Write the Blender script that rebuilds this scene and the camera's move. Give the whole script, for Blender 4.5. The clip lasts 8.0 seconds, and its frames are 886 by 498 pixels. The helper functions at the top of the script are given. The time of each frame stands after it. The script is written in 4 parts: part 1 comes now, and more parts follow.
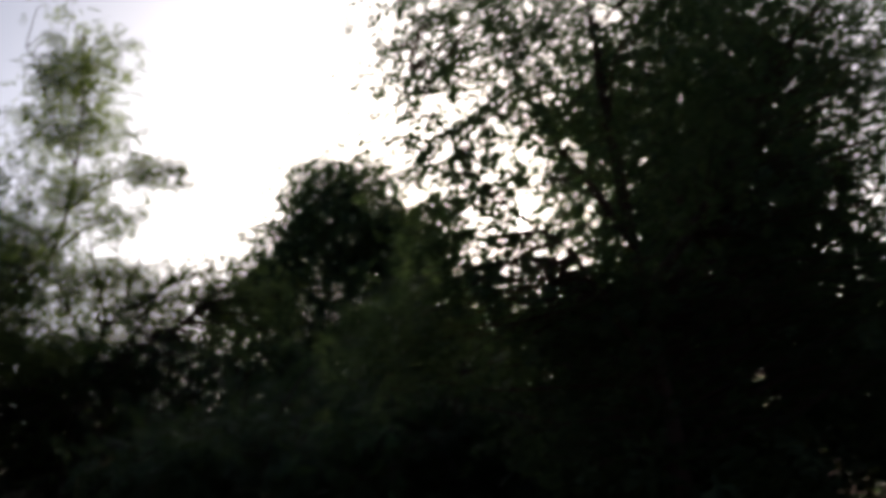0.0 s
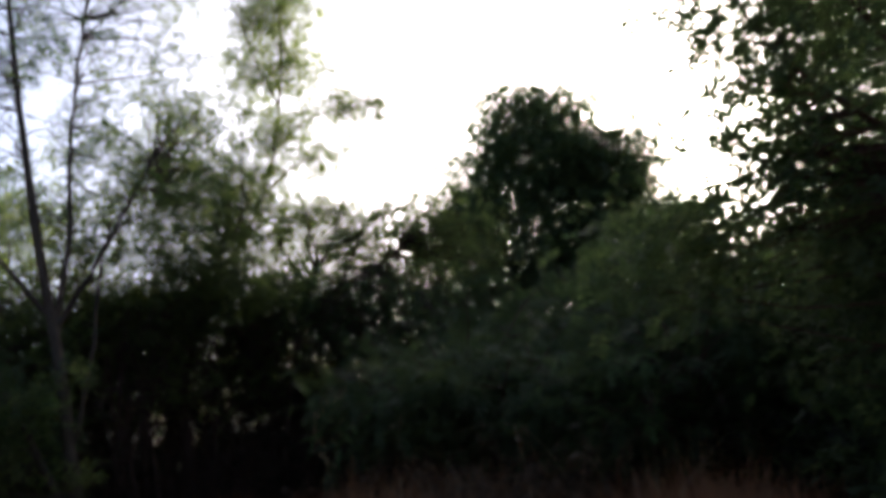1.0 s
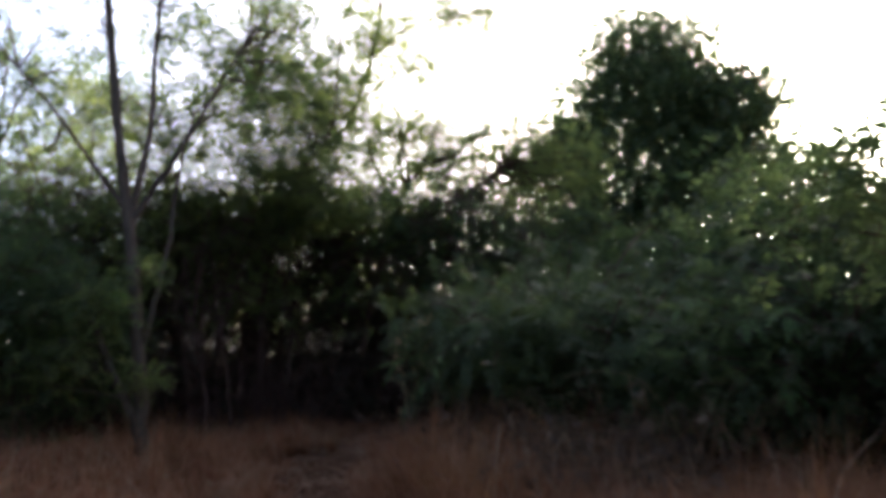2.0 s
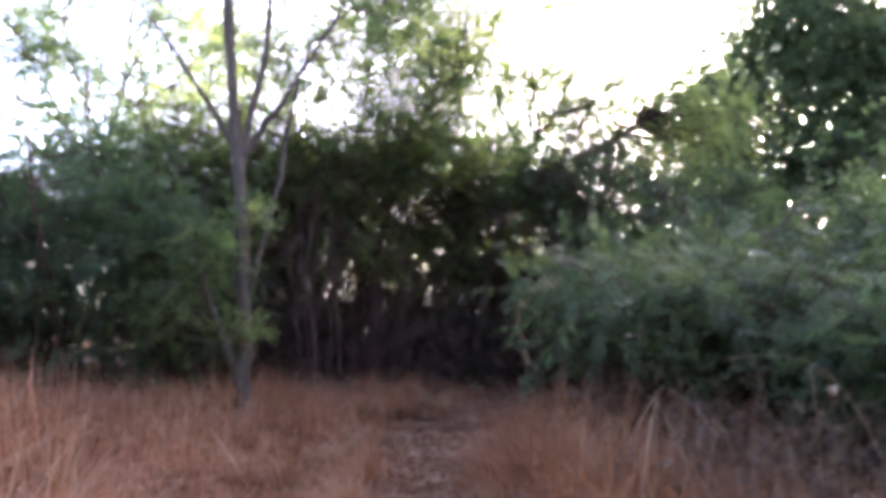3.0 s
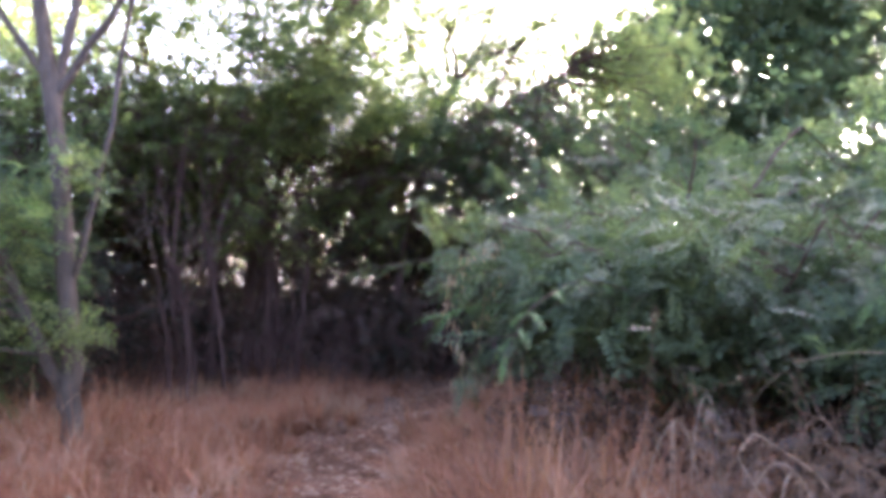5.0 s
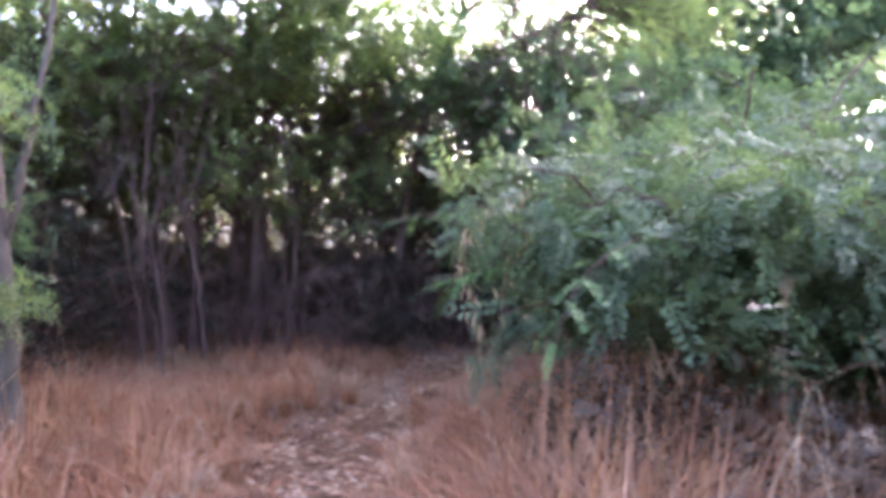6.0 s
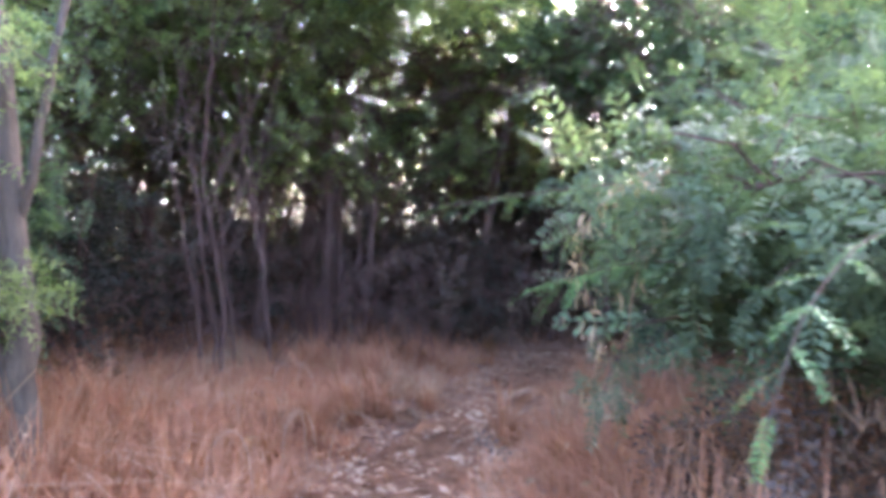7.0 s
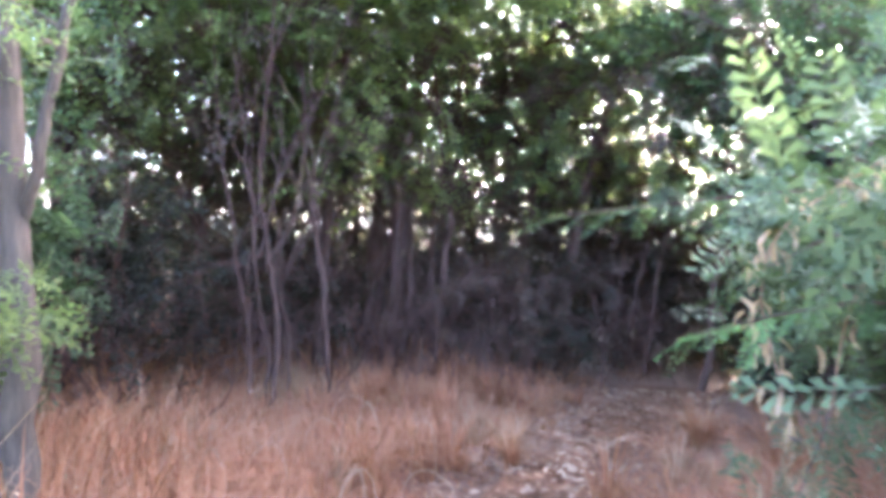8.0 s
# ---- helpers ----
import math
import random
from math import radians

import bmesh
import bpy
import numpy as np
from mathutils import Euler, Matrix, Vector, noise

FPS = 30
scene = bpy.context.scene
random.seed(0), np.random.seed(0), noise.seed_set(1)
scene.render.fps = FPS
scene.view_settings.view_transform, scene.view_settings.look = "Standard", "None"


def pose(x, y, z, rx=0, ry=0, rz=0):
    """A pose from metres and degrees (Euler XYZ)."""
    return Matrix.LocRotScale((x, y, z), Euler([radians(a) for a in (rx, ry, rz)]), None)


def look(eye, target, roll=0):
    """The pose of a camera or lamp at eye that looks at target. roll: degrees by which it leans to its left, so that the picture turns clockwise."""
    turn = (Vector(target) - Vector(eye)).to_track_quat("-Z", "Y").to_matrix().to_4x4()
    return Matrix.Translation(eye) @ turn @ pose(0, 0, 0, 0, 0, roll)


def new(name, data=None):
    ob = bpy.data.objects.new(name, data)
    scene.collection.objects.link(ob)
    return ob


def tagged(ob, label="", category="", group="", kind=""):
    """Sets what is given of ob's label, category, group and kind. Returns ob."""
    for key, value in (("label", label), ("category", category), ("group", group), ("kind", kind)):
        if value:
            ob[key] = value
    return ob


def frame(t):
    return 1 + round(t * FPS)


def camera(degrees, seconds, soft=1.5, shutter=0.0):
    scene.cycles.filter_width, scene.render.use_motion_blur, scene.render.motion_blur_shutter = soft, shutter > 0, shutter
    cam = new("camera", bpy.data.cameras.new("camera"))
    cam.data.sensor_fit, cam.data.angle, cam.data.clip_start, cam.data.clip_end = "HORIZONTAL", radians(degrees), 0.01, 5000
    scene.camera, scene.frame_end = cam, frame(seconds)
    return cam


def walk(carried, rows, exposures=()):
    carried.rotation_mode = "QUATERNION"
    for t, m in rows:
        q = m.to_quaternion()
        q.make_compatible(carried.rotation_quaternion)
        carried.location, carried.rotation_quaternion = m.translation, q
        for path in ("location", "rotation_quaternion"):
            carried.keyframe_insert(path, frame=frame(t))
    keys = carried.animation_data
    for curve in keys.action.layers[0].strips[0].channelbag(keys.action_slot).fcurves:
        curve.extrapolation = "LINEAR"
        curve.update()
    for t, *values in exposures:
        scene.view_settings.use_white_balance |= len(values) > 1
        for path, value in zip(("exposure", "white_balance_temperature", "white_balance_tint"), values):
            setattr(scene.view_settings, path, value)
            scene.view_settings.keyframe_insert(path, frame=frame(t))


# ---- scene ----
cam = camera(56.6, 8.0, soft=4.7, shutter=0.4)

# seconds, place, yaw, pitch, roll
ROWS = [
    (0.0, 0.330, -2.715, 1.489, -25.94, 12.93, 5.98),
    (0.5, 0.160, -2.234, 1.489, -19.01, 10.90, 5.04),
    (1.0, -0.005, -1.762, 1.513, -13.36, 9.91, 6.18),
    (1.2, -0.060, -1.573, 1.517, -13.47, 7.04, 6.29),
    (2.3, -0.020, -0.480, 1.512, -5.68, 4.11, -0.97),
    (2.5, -0.039, -0.291, 1.514, -5.07, 1.94, -0.53),
    (3.0, -0.009, 0.123, 1.506, 1.05, 2.84, -2.90),
    (3.5, -0.026, 0.612, 1.480, 2.77, 2.59, -0.20),
    (4.0, 0.005, 1.094, 1.514, -3.93, 2.88, 2.08),
    (4.5, 0.049, 1.530, 1.513, -3.57, 0.91, -0.89),
    (4.7, 0.045, 1.732, 1.499, -4.67, 1.93, -0.40),
    (5.8, 0.097, 2.835, 1.485, -5.18, -1.11, -1.33),
    (6.0, 0.077, 3.032, 1.475, -5.02, -1.41, -0.50),
    (6.5, 0.061, 3.518, 1.496, -4.77, -2.34, 0.07),
    (7.0, 0.061, 4.017, 1.495, 0.70, -3.06, -1.39),
    (7.5, -0.079, 4.416, 1.482, 2.41, -2.58, -1.45),
    (8.0, -0.096, 4.906, 1.470, 5.36, -2.13, -2.56),
]
EXPOSURES = [
    (0.0, 0.3, 6300, 9), (0.5, 1.1, 6300, 9), (0.9, 1.35, 6300, 10), (1.2, 1.65, 6300, 11), (2.3, 3.1, 6350, 16), (2.6, 3.7, 6350, 20), (3.0, 4.5, 6100, 25),
    (3.5, 4.85, 6050, 28), (4.5, 5.1, 6050, 31), (6.0, 5.8, 5930, 26), (7.0, 6.1, 5880, 22), (8.0, 6.6, 5830, 18)]
walk(cam, [(t, pose(x, y, z, 90 + p, 0, w) @ pose(0, 0, 0, 0, 0, -r)) for t, x, y, z, w, p, r in ROWS], EXPOSURES)

# ---- light: a low sun behind the trees, and a pale sky ----
SUN_AZ, SUN_EL = radians(31.6), radians(14.8)
world = bpy.data.worlds.new("sky")
scene.world = world
world.use_nodes = True
wn = world.node_tree
sky = wn.nodes.new("ShaderNodeTexSky")
sky.sky_type, sky.sun_disc = "NISHITA", False
sky.sun_elevation, sky.sun_rotation = SUN_EL, SUN_AZ
sky.air_density, sky.dust_density, sky.ozone_density = 0.35, 2.4, 0.5
wn.links.new(sky.outputs[0], wn.nodes["Background"].inputs[0])
wn.nodes["Background"].inputs[1].default_value = 0.15
sun_way = Vector((math.sin(SUN_AZ) * math.cos(SUN_EL), math.cos(SUN_AZ) * math.cos(SUN_EL), math.sin(SUN_EL)))
sun_data = bpy.data.lights.new("sun", "SUN")
sun_data.energy, sun_data.angle, sun_data.color = 5.0, radians(0.6), (1.0, 0.93, 0.82)
sun = new("sun", sun_data)
sun.matrix_world = look(sun_way * 50, (0, 0, 0))
GLARE = bpy.data.materials.new("sun glare")
GLARE.use_nodes = True
GLARE.node_tree.nodes.clear()
glow, out = GLARE.node_tree.nodes.new("ShaderNodeEmission"), GLARE.node_tree.nodes.new("ShaderNodeOutputMaterial")
glow.inputs[0].default_value, glow.inputs[1].default_value = (1.0, 0.97, 0.92, 1), 1200.0
GLARE.node_tree.links.new(glow.outputs[0], out.inputs[0])
bm = bmesh.new()
bmesh.ops.create_icosphere(bm, subdivisions=3, radius=13)
disc_mesh = bpy.data.meshes.new("sun_disc")
bm.to_mesh(disc_mesh)
bm.free()
disc_mesh.materials.append(GLARE)
sun_disc = tagged(new("sun_disc", disc_mesh), "low white sun glaring through the leaves", "sun", kind="structure")
sun_disc.location = sun_way * 2500


# ---- materials ----
def nodes_of(name):
    m = bpy.data.materials.new(name)
    m.use_nodes = True
    nt = m.node_tree
    b = nt.nodes["Principled BSDF"]
    b.inputs["Specular IOR Level"].default_value = 0.05
    return m, nt, b


def ramp(nt, source, stops):
    r = nt.nodes.new("ShaderNodeValToRGB")
    while len(r.color_ramp.elements) < len(stops):
        r.color_ramp.elements.new(0.5)
    for e, (p, c) in zip(r.color_ramp.elements, stops):
        e.position, e.color = p, (*c, 1)
    nt.links.new(source, r.inputs[0])
    return r.outputs[0]


def noise_of(nt, scale, detail=4.0, rough=0.6, stretch=None):
    co = nt.nodes.new("ShaderNodeTexCoord").outputs["Object"]
    if stretch:
        mp = nt.nodes.new("ShaderNodeMapping")
        mp.inputs["Scale"].default_value = stretch
        nt.links.new(co, mp.inputs[0])
        co = mp.outputs[0]
    n = nt.nodes.new("ShaderNodeTexNoise")
    n.inputs["Scale"].default_value, n.inputs["Detail"].default_value, n.inputs["Roughness"].default_value = scale, detail, rough
    nt.links.new(co, n.inputs["Vector"])
    return n.outputs["Fac"]


def mixed(nt, fac, a, b, kind="MIX"):
    n = nt.nodes.new("ShaderNodeMix")
    n.data_type, n.blend_type = "RGBA", kind
    if isinstance(fac, float):
        n.inputs[0].default_value = fac
    else:
        nt.links.new(fac, n.inputs[0])
    for i, v in ((6, a), (7, b)):
        if isinstance(v, tuple):
            n.inputs[i].default_value = (*v, 1)
        else:
            nt.links.new(v, n.inputs[i])
    return n.outputs[2]


def bump(nt, b, height, strength, distance):
    n = nt.nodes.new("ShaderNodeBump")
    n.inputs["Strength"].default_value, n.inputs["Distance"].default_value = strength, distance
    nt.links.new(height, n.inputs["Height"])
    nt.links.new(n.outputs[0], b.inputs["Normal"])


def leaf_material(name, dark, mid, light, through_light=0.45, rough=0.55):
    """Thin leaves that let light through, varied leaf by leaf and bough by bough."""
    m, nt, b = nodes_of(name)
    isl = nt.nodes.new("ShaderNodeNewGeometry").outputs["Random Per Island"]
    big = ramp(nt, noise_of(nt, 1.6, 3), [(0.35, dark), (0.5, mid), (0.68, light)])
    fine = ramp(nt, isl, [(0.0, dark), (0.55, mid), (1.0, light)])
    col = mixed(nt, 0.45, big, fine)
    nt.links.new(col, b.inputs["Base Color"])
    b.inputs["Roughness"].default_value = rough
    b.inputs["Specular IOR Level"].default_value = 0.2 if rough < 0.6 else 0.04
    tr = nt.nodes.new("ShaderNodeBsdfTranslucent")
    nt.links.new(mixed(nt, 1.0, col, (1.0, 1.15, 0.75), "MULTIPLY"), tr.inputs[0])
    mix = nt.nodes.new("ShaderNodeMixShader")
    mix.inputs[0].default_value = through_light
    nt.links.new(b.outputs[0], mix.inputs[1])
    nt.links.new(tr.outputs[0], mix.inputs[2])
    nt.links.new(mix.outputs[0], nt.nodes["Material Output"].inputs[0])
    return m


def bark_material(name, dark, light):
    m, nt, b = nodes_of(name)
    streak = noise_of(nt, 6.0, 6, 0.7, (6, 6, 1))
    patch = noise_of(nt, 2.2, 3)
    col = mixed(nt, ramp(nt, patch, [(0.4, (0, 0, 0)), (0.65, (1, 1, 1))]), ramp(nt, streak, [(0.3, dark), (0.7, light)]), light)
    nt.links.new(mixed(nt, 0.55, ramp(nt, streak, [(0.3, dark), (0.7, light)]), col), b.inputs["Base Color"])
    b.inputs["Roughness"].default_value = 0.9
    bump(nt, b, streak, 0.7, 0.02)
    return m


BARK = bark_material("grey bark", (0.04, 0.03, 0.021), (0.125, 0.093, 0.067))
BARK_DARK = bark_material("dark bark", (0.040, 0.022, 0.016), (0.125, 0.073, 0.053))
LEAF_OLIVE = leaf_material("olive leaves", (0.105, 0.115, 0.05), (0.19, 0.21, 0.082), (0.30, 0.31, 0.125), 0.72)
LEAF_GREEN = leaf_material("green leaves", (0.045, 0.065, 0.034), (0.088, 0.115, 0.055), (0.155, 0.18, 0.085), 0.62)
LEAF_BLUE = leaf_material("blue-green feathery leaves", (0.043, 0.058, 0.028), (0.085, 0.109, 0.049), (0.165, 0.19, 0.083))
LEAF_FRESH = leaf_material("fresh leaves", (0.085, 0.15, 0.048), (0.14, 0.23, 0.07), (0.23, 0.31, 0.085))
# the shade under the trees is put into these darker leaf tones
LEAF_DARK = leaf_material("leaves darkened as shade", (0.027, 0.025, 0.017), (0.047, 0.043, 0.027), (0.078, 0.07, 0.043))
# brown dead leaves, their colour darkened further to carry the hollow's shade
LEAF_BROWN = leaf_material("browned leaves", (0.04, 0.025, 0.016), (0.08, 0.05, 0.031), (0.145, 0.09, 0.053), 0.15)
STRAW = leaf_material("dry straw", (0.17, 0.065, 0.033), (0.33, 0.138, 0.071), (0.50, 0.262, 0.148), 0.3, 0.7)
STRAW_PALE = leaf_material("pale straw", (0.25, 0.14, 0.078), (0.40, 0.245, 0.145), (0.54, 0.375, 0.245), 0.25, 0.7)
TWIG_DRY = bark_material("dry twigs", (0.12, 0.066, 0.038), (0.33, 0.195, 0.112))
TWIG_TAN = bark_material("tan dry stalks", (0.26, 0.165, 0.095), (0.5, 0.35, 0.22))
BARK_TWIG = bark_material("brown twigs", (0.055, 0.028, 0.021), (0.14, 0.077, 0.058))
LITTER = leaf_material("fallen leaves", (0.075, 0.032, 0.017), (0.19, 0.092, 0.048), (0.52, 0.36, 0.24), 0.1, 0.8)

GROUND, nt, b = nodes_of("earth")
soil = ramp(nt, noise_of(nt, 0.9, 6, 0.65), [(0.3, (0.11, 0.056, 0.034)), (0.55, (0.19, 0.098, 0.056)), (0.75, (0.26, 0.148, 0.088))])
grit = noise_of(nt, 45.0, 4, 0.7)
earth = mixed(nt, 0.35, soil, ramp(nt, grit, [(0.35, (0.07, 0.042, 0.029)), (0.7, (0.3, 0.195, 0.135))]))
# beyond the thicket lies an open field of bleached stubble
apart = nt.nodes.new("ShaderNodeSeparateXYZ")
nt.links.new(nt.nodes.new("ShaderNodeTexCoord").outputs["Object"], apart.inputs[0])
beyond = nt.nodes.new("ShaderNodeMapRange")
nt.links.new(apart.outputs[1], beyond.inputs[0])
beyond.inputs[1].default_value, beyond.inputs[2].default_value = 22.0, 27.0
stubble = ramp(nt, noise_of(nt, 0.35, 5, 0.6), [(0.3, (0.48, 0.43, 0.34)), (0.7, (0.66, 0.61, 0.52))])
nt.links.new(mixed(nt, beyond.outputs[0], earth, stubble), b.inputs["Base Color"])
b.inputs["Roughness"].default_value = 0.95
bump(nt, b, grit, 0.6, 0.02)
TRAIL, nt, b = nodes_of("trodden earth")
soil = ramp(nt, noise_of(nt, 2.0, 6, 0.65), [(0.3, (0.10, 0.042, 0.019)), (0.6, (0.17, 0.072, 0.033)), (0.8, (0.23, 0.104, 0.051))])
grit = noise_of(nt, 60.0, 4, 0.7)
nt.links.new(mixed(nt, 0.4, soil, ramp(nt, grit, [(0.35, (0.06, 0.03, 0.017)), (0.7, (0.27, 0.15, 0.092))])), b.inputs["Base Color"])
b.inputs["Roughness"].default_value = 0.95
bump(nt, b, grit, 0.7, 0.02)


# ---- mesh helpers ----
def mesh_of(name, verts, faces, material, smooth=False):
    """A mesh from an array of points and an array of quads."""
    me = bpy.data.meshes.new(name)
    verts, faces = np.asarray(verts, np.float32), np.asarray(faces, np.int32)
    me.vertices.add(len(verts))
    me.vertices.foreach_set("co", verts.ravel())
    me.loops.add(faces.size)
    me.loops.foreach_set("vertex_index", faces.ravel())
    me.polygons.add(len(faces))
    me.polygons.foreach_set("loop_start", np.arange(0, faces.size, faces.shape[1], dtype=np.int32))
    if smooth:
        me.polygons.foreach_set("use_smooth", np.ones(len(faces), bool))
    me.update(calc_edges=True)
    me.materials.append(material)
    return me


def part_np(name, verts, faces, material, parent, label="", smooth=False):
    ob = new(name, mesh_of(name, verts, faces, material, smooth))
    ob.parent = parent
    return tagged(ob, label)


def smooth_line(points, steps=5):
    """Points along a soft curve through the given ones (Catmull-Rom)."""
    p = np.array(points, float)
    if len(p) < 3:
        return p
    q = np.vstack([2 * p[0] - p[1], p, 2 * p[-1] - p[-2]])
    out = []
    for i in range(1, len(q) - 2):
        for u in np.linspace(0, 1, steps, endpoint=False):
            out.append(0.5 * (2 * q[i] + (q[i + 1] - q[i - 1]) * u + (2 * q[i - 1] - 5 * q[i] + 4 * q[i + 1] - q[i + 2]) * u ** 2
                              + (3 * q[i] - q[i - 1] - 3 * q[i + 1] + q[i + 2]) * u ** 3))
    return np.array(out + [p[-1]])


def tube(line, r0, r1, sides, rng=None, lumps=0.0):
    """Points and quads of a tapered round stem along a line."""
    line = np.asarray(line, float)
    n = len(line)
    way = np.gradient(line, axis=0)
    way /= np.linalg.norm(way, axis=1)[:, None] + 1e-9
    ref = np.where(np.abs(way[:, 2:3]) > 0.9, [[1.0, 0, 0]], [[0, 0, 1.0]])
    a = np.cross(way, ref)
    a /= np.linalg.norm(a, axis=1)[:, None] + 1e-9
    for i in range(1, n):
        a[i] = a[i - 1] - way[i] * (a[i - 1] @ way[i])
        a[i] /= np.linalg.norm(a[i]) + 1e-9
    c = np.cross(way, a)
    r = np.linspace(r0, r1, n)[:, None]
    if rng is not None and lumps:
        r = r * (1 + rng.normal(0, lumps, (n, 1)))
    ang = np.arange(sides) * 2 * math.pi / sides
    v = line[:, None] + r[:, None] * (np.cos(ang)[None, :, None] * a[:, None] + np.sin(ang)[None, :, None] * c[:, None])
    if rng is not None and lumps:
        v += rng.normal(0, lumps * 0.4, v.shape) * r[:, None]
    i, j = np.meshgrid(np.arange(n - 1), np.arange(sides), indexing="ij")
    k = (j + 1) % sides
    f = np.stack([i * sides + j, i * sides + k, (i + 1) * sides + k, (i + 1) * sides + j], -1).reshape(-1, 4)
    return v.reshape(-1, 3), f


def joined(pieces):
    vs, fs, at = [], [], 0
    for v, f in pieces:
        vs.append(v)
        fs.append(f + at)
        at += len(v)
    return np.vstack(vs), np.vstack(fs)


def spray_shape(length, pairs, leaf, width, droop, rng, plain=False):
    """One feather-like spray: leaflets in pairs along a drooping rib, tip towards +x. plain: leaflets of one triangle each, for the many that stay far off."""
    vs, fs = [], []
    for i in range(pairs):
        u = (i + 0.6) / pairs
        root = np.array([length * u, 0, -droop * length * u * u])
        size = leaf * (1 - 0.55 * abs(u - 0.45)) * rng.uniform(0.8, 1.15)
        for side in (-1, 1):
            lean = radians(rng.uniform(48, 68))
            way = np.array([math.cos(lean), side * math.sin(lean), rng.uniform(-0.35, 0.15)])
            way /= np.linalg.norm(way)
            wide = np.cross(way, (0, 0, 1)) * width * size / leaf
            mid = root + way * size * 0.5 + np.array([0, 0, rng.uniform(0.0, 0.1) * size])
            k = len(vs)
            if plain:
                vs += [root, root + way * size * 0.8 - wide * 0.7, root + way * size + wide * 0.4]
                fs.append((k, k + 1, k + 2))
            else:
                vs += [root, mid - wide * 0.5, root + way * size, mid + wide * 0.5]
                fs.append((k, k + 1, k + 2, k + 3))
    # the rib
    k = len(vs)
    w = width * 0.13
    if plain:
        vs += [np.array([0, -w * 1.5, 0]), np.array([0, w * 1.5, 0]), np.array([length, 0, -droop * length])]
        fs.append((k, k + 1, k + 2))
    else:
        for u in (0.0, 0.5, 1.0):
            z = -droop * length * u * u
            vs += [np.array([length * u, -w, z]), np.array([length * u, w, z])]
        fs += [(k, k + 2, k + 3, k + 1), (k + 2, k + 4, k + 5, k + 3)]
    return np.array(vs), np.array(fs)


rs = np.random.default_rng(11)
SPRAY_NEAR = [spray_shape(0.26, 11, 0.060, 0.017, 0.25, rs) for _ in range(4)]
SPRAY_FINE = [spray_shape(0.26, 8, 0.062, 0.023, 0.25, rs, True) for _ in range(4)]
SPRAY_MID = [spray_shape(0.32, 5, 0.085, 0.040, 0.3, rs, True) for _ in range(4)]
SPRAY_BROAD = [spray_shape(0.30, 3, 0.11, 0.070, 0.35, rs, True) for _ in range(4)]


def scattered(shapes, places, ways, sizes, rng):
    """Many sprays as one mesh: each at its place, with its tip towards its way."""
    out = []
    pick = rng.integers(0, len(shapes), len(places))
    for s, (sv, sf) in enumerate(shapes):
        sel = pick == s
        n = int(sel.sum())
        if not n:
            continue
        x = ways[sel] / (np.linalg.norm(ways[sel], axis=1)[:, None] + 1e-9)
        up = np.tile([0.0, 0, 1], (n, 1)) + rng.normal(0, 0.45, (n, 3))
        y = np.cross(up, x)
        y /= np.linalg.norm(y, axis=1)[:, None] + 1e-9
        z = np.cross(x, y)
        m = np.stack([x, y, z], 2) * sizes[sel][:, None, None]
        v = np.einsum("nij,kj->nki", m, sv) + places[sel][:, None]
        f = sf[None] + (np.arange(n) * len(sv))[:, None, None]
        out.append((v.reshape(-1, 3), f.reshape(-1, sf.shape[1])))
    return joined(out)


def crown_points(blobs, rng):
    """Bough ends inside rounded masses (x, y, z, rx, ry, rz, count), thicker towards their skin."""
    out = []
    for x, y, z, rx, ry, rz, n in blobs:
        d = rng.normal(0, 1, (n, 3))
        d /= np.linalg.norm(d, axis=1)[:, None]
        r = rng.uniform(0.15, 1, n) ** 0.55 * rng.normal(1, 0.12, n)
        out.append(np.array([x, y, z]) + d * r[:, None] * np.array([rx, ry, rz]))
    p = np.vstack(out)
    return p[p[:, 2] > 0.12]


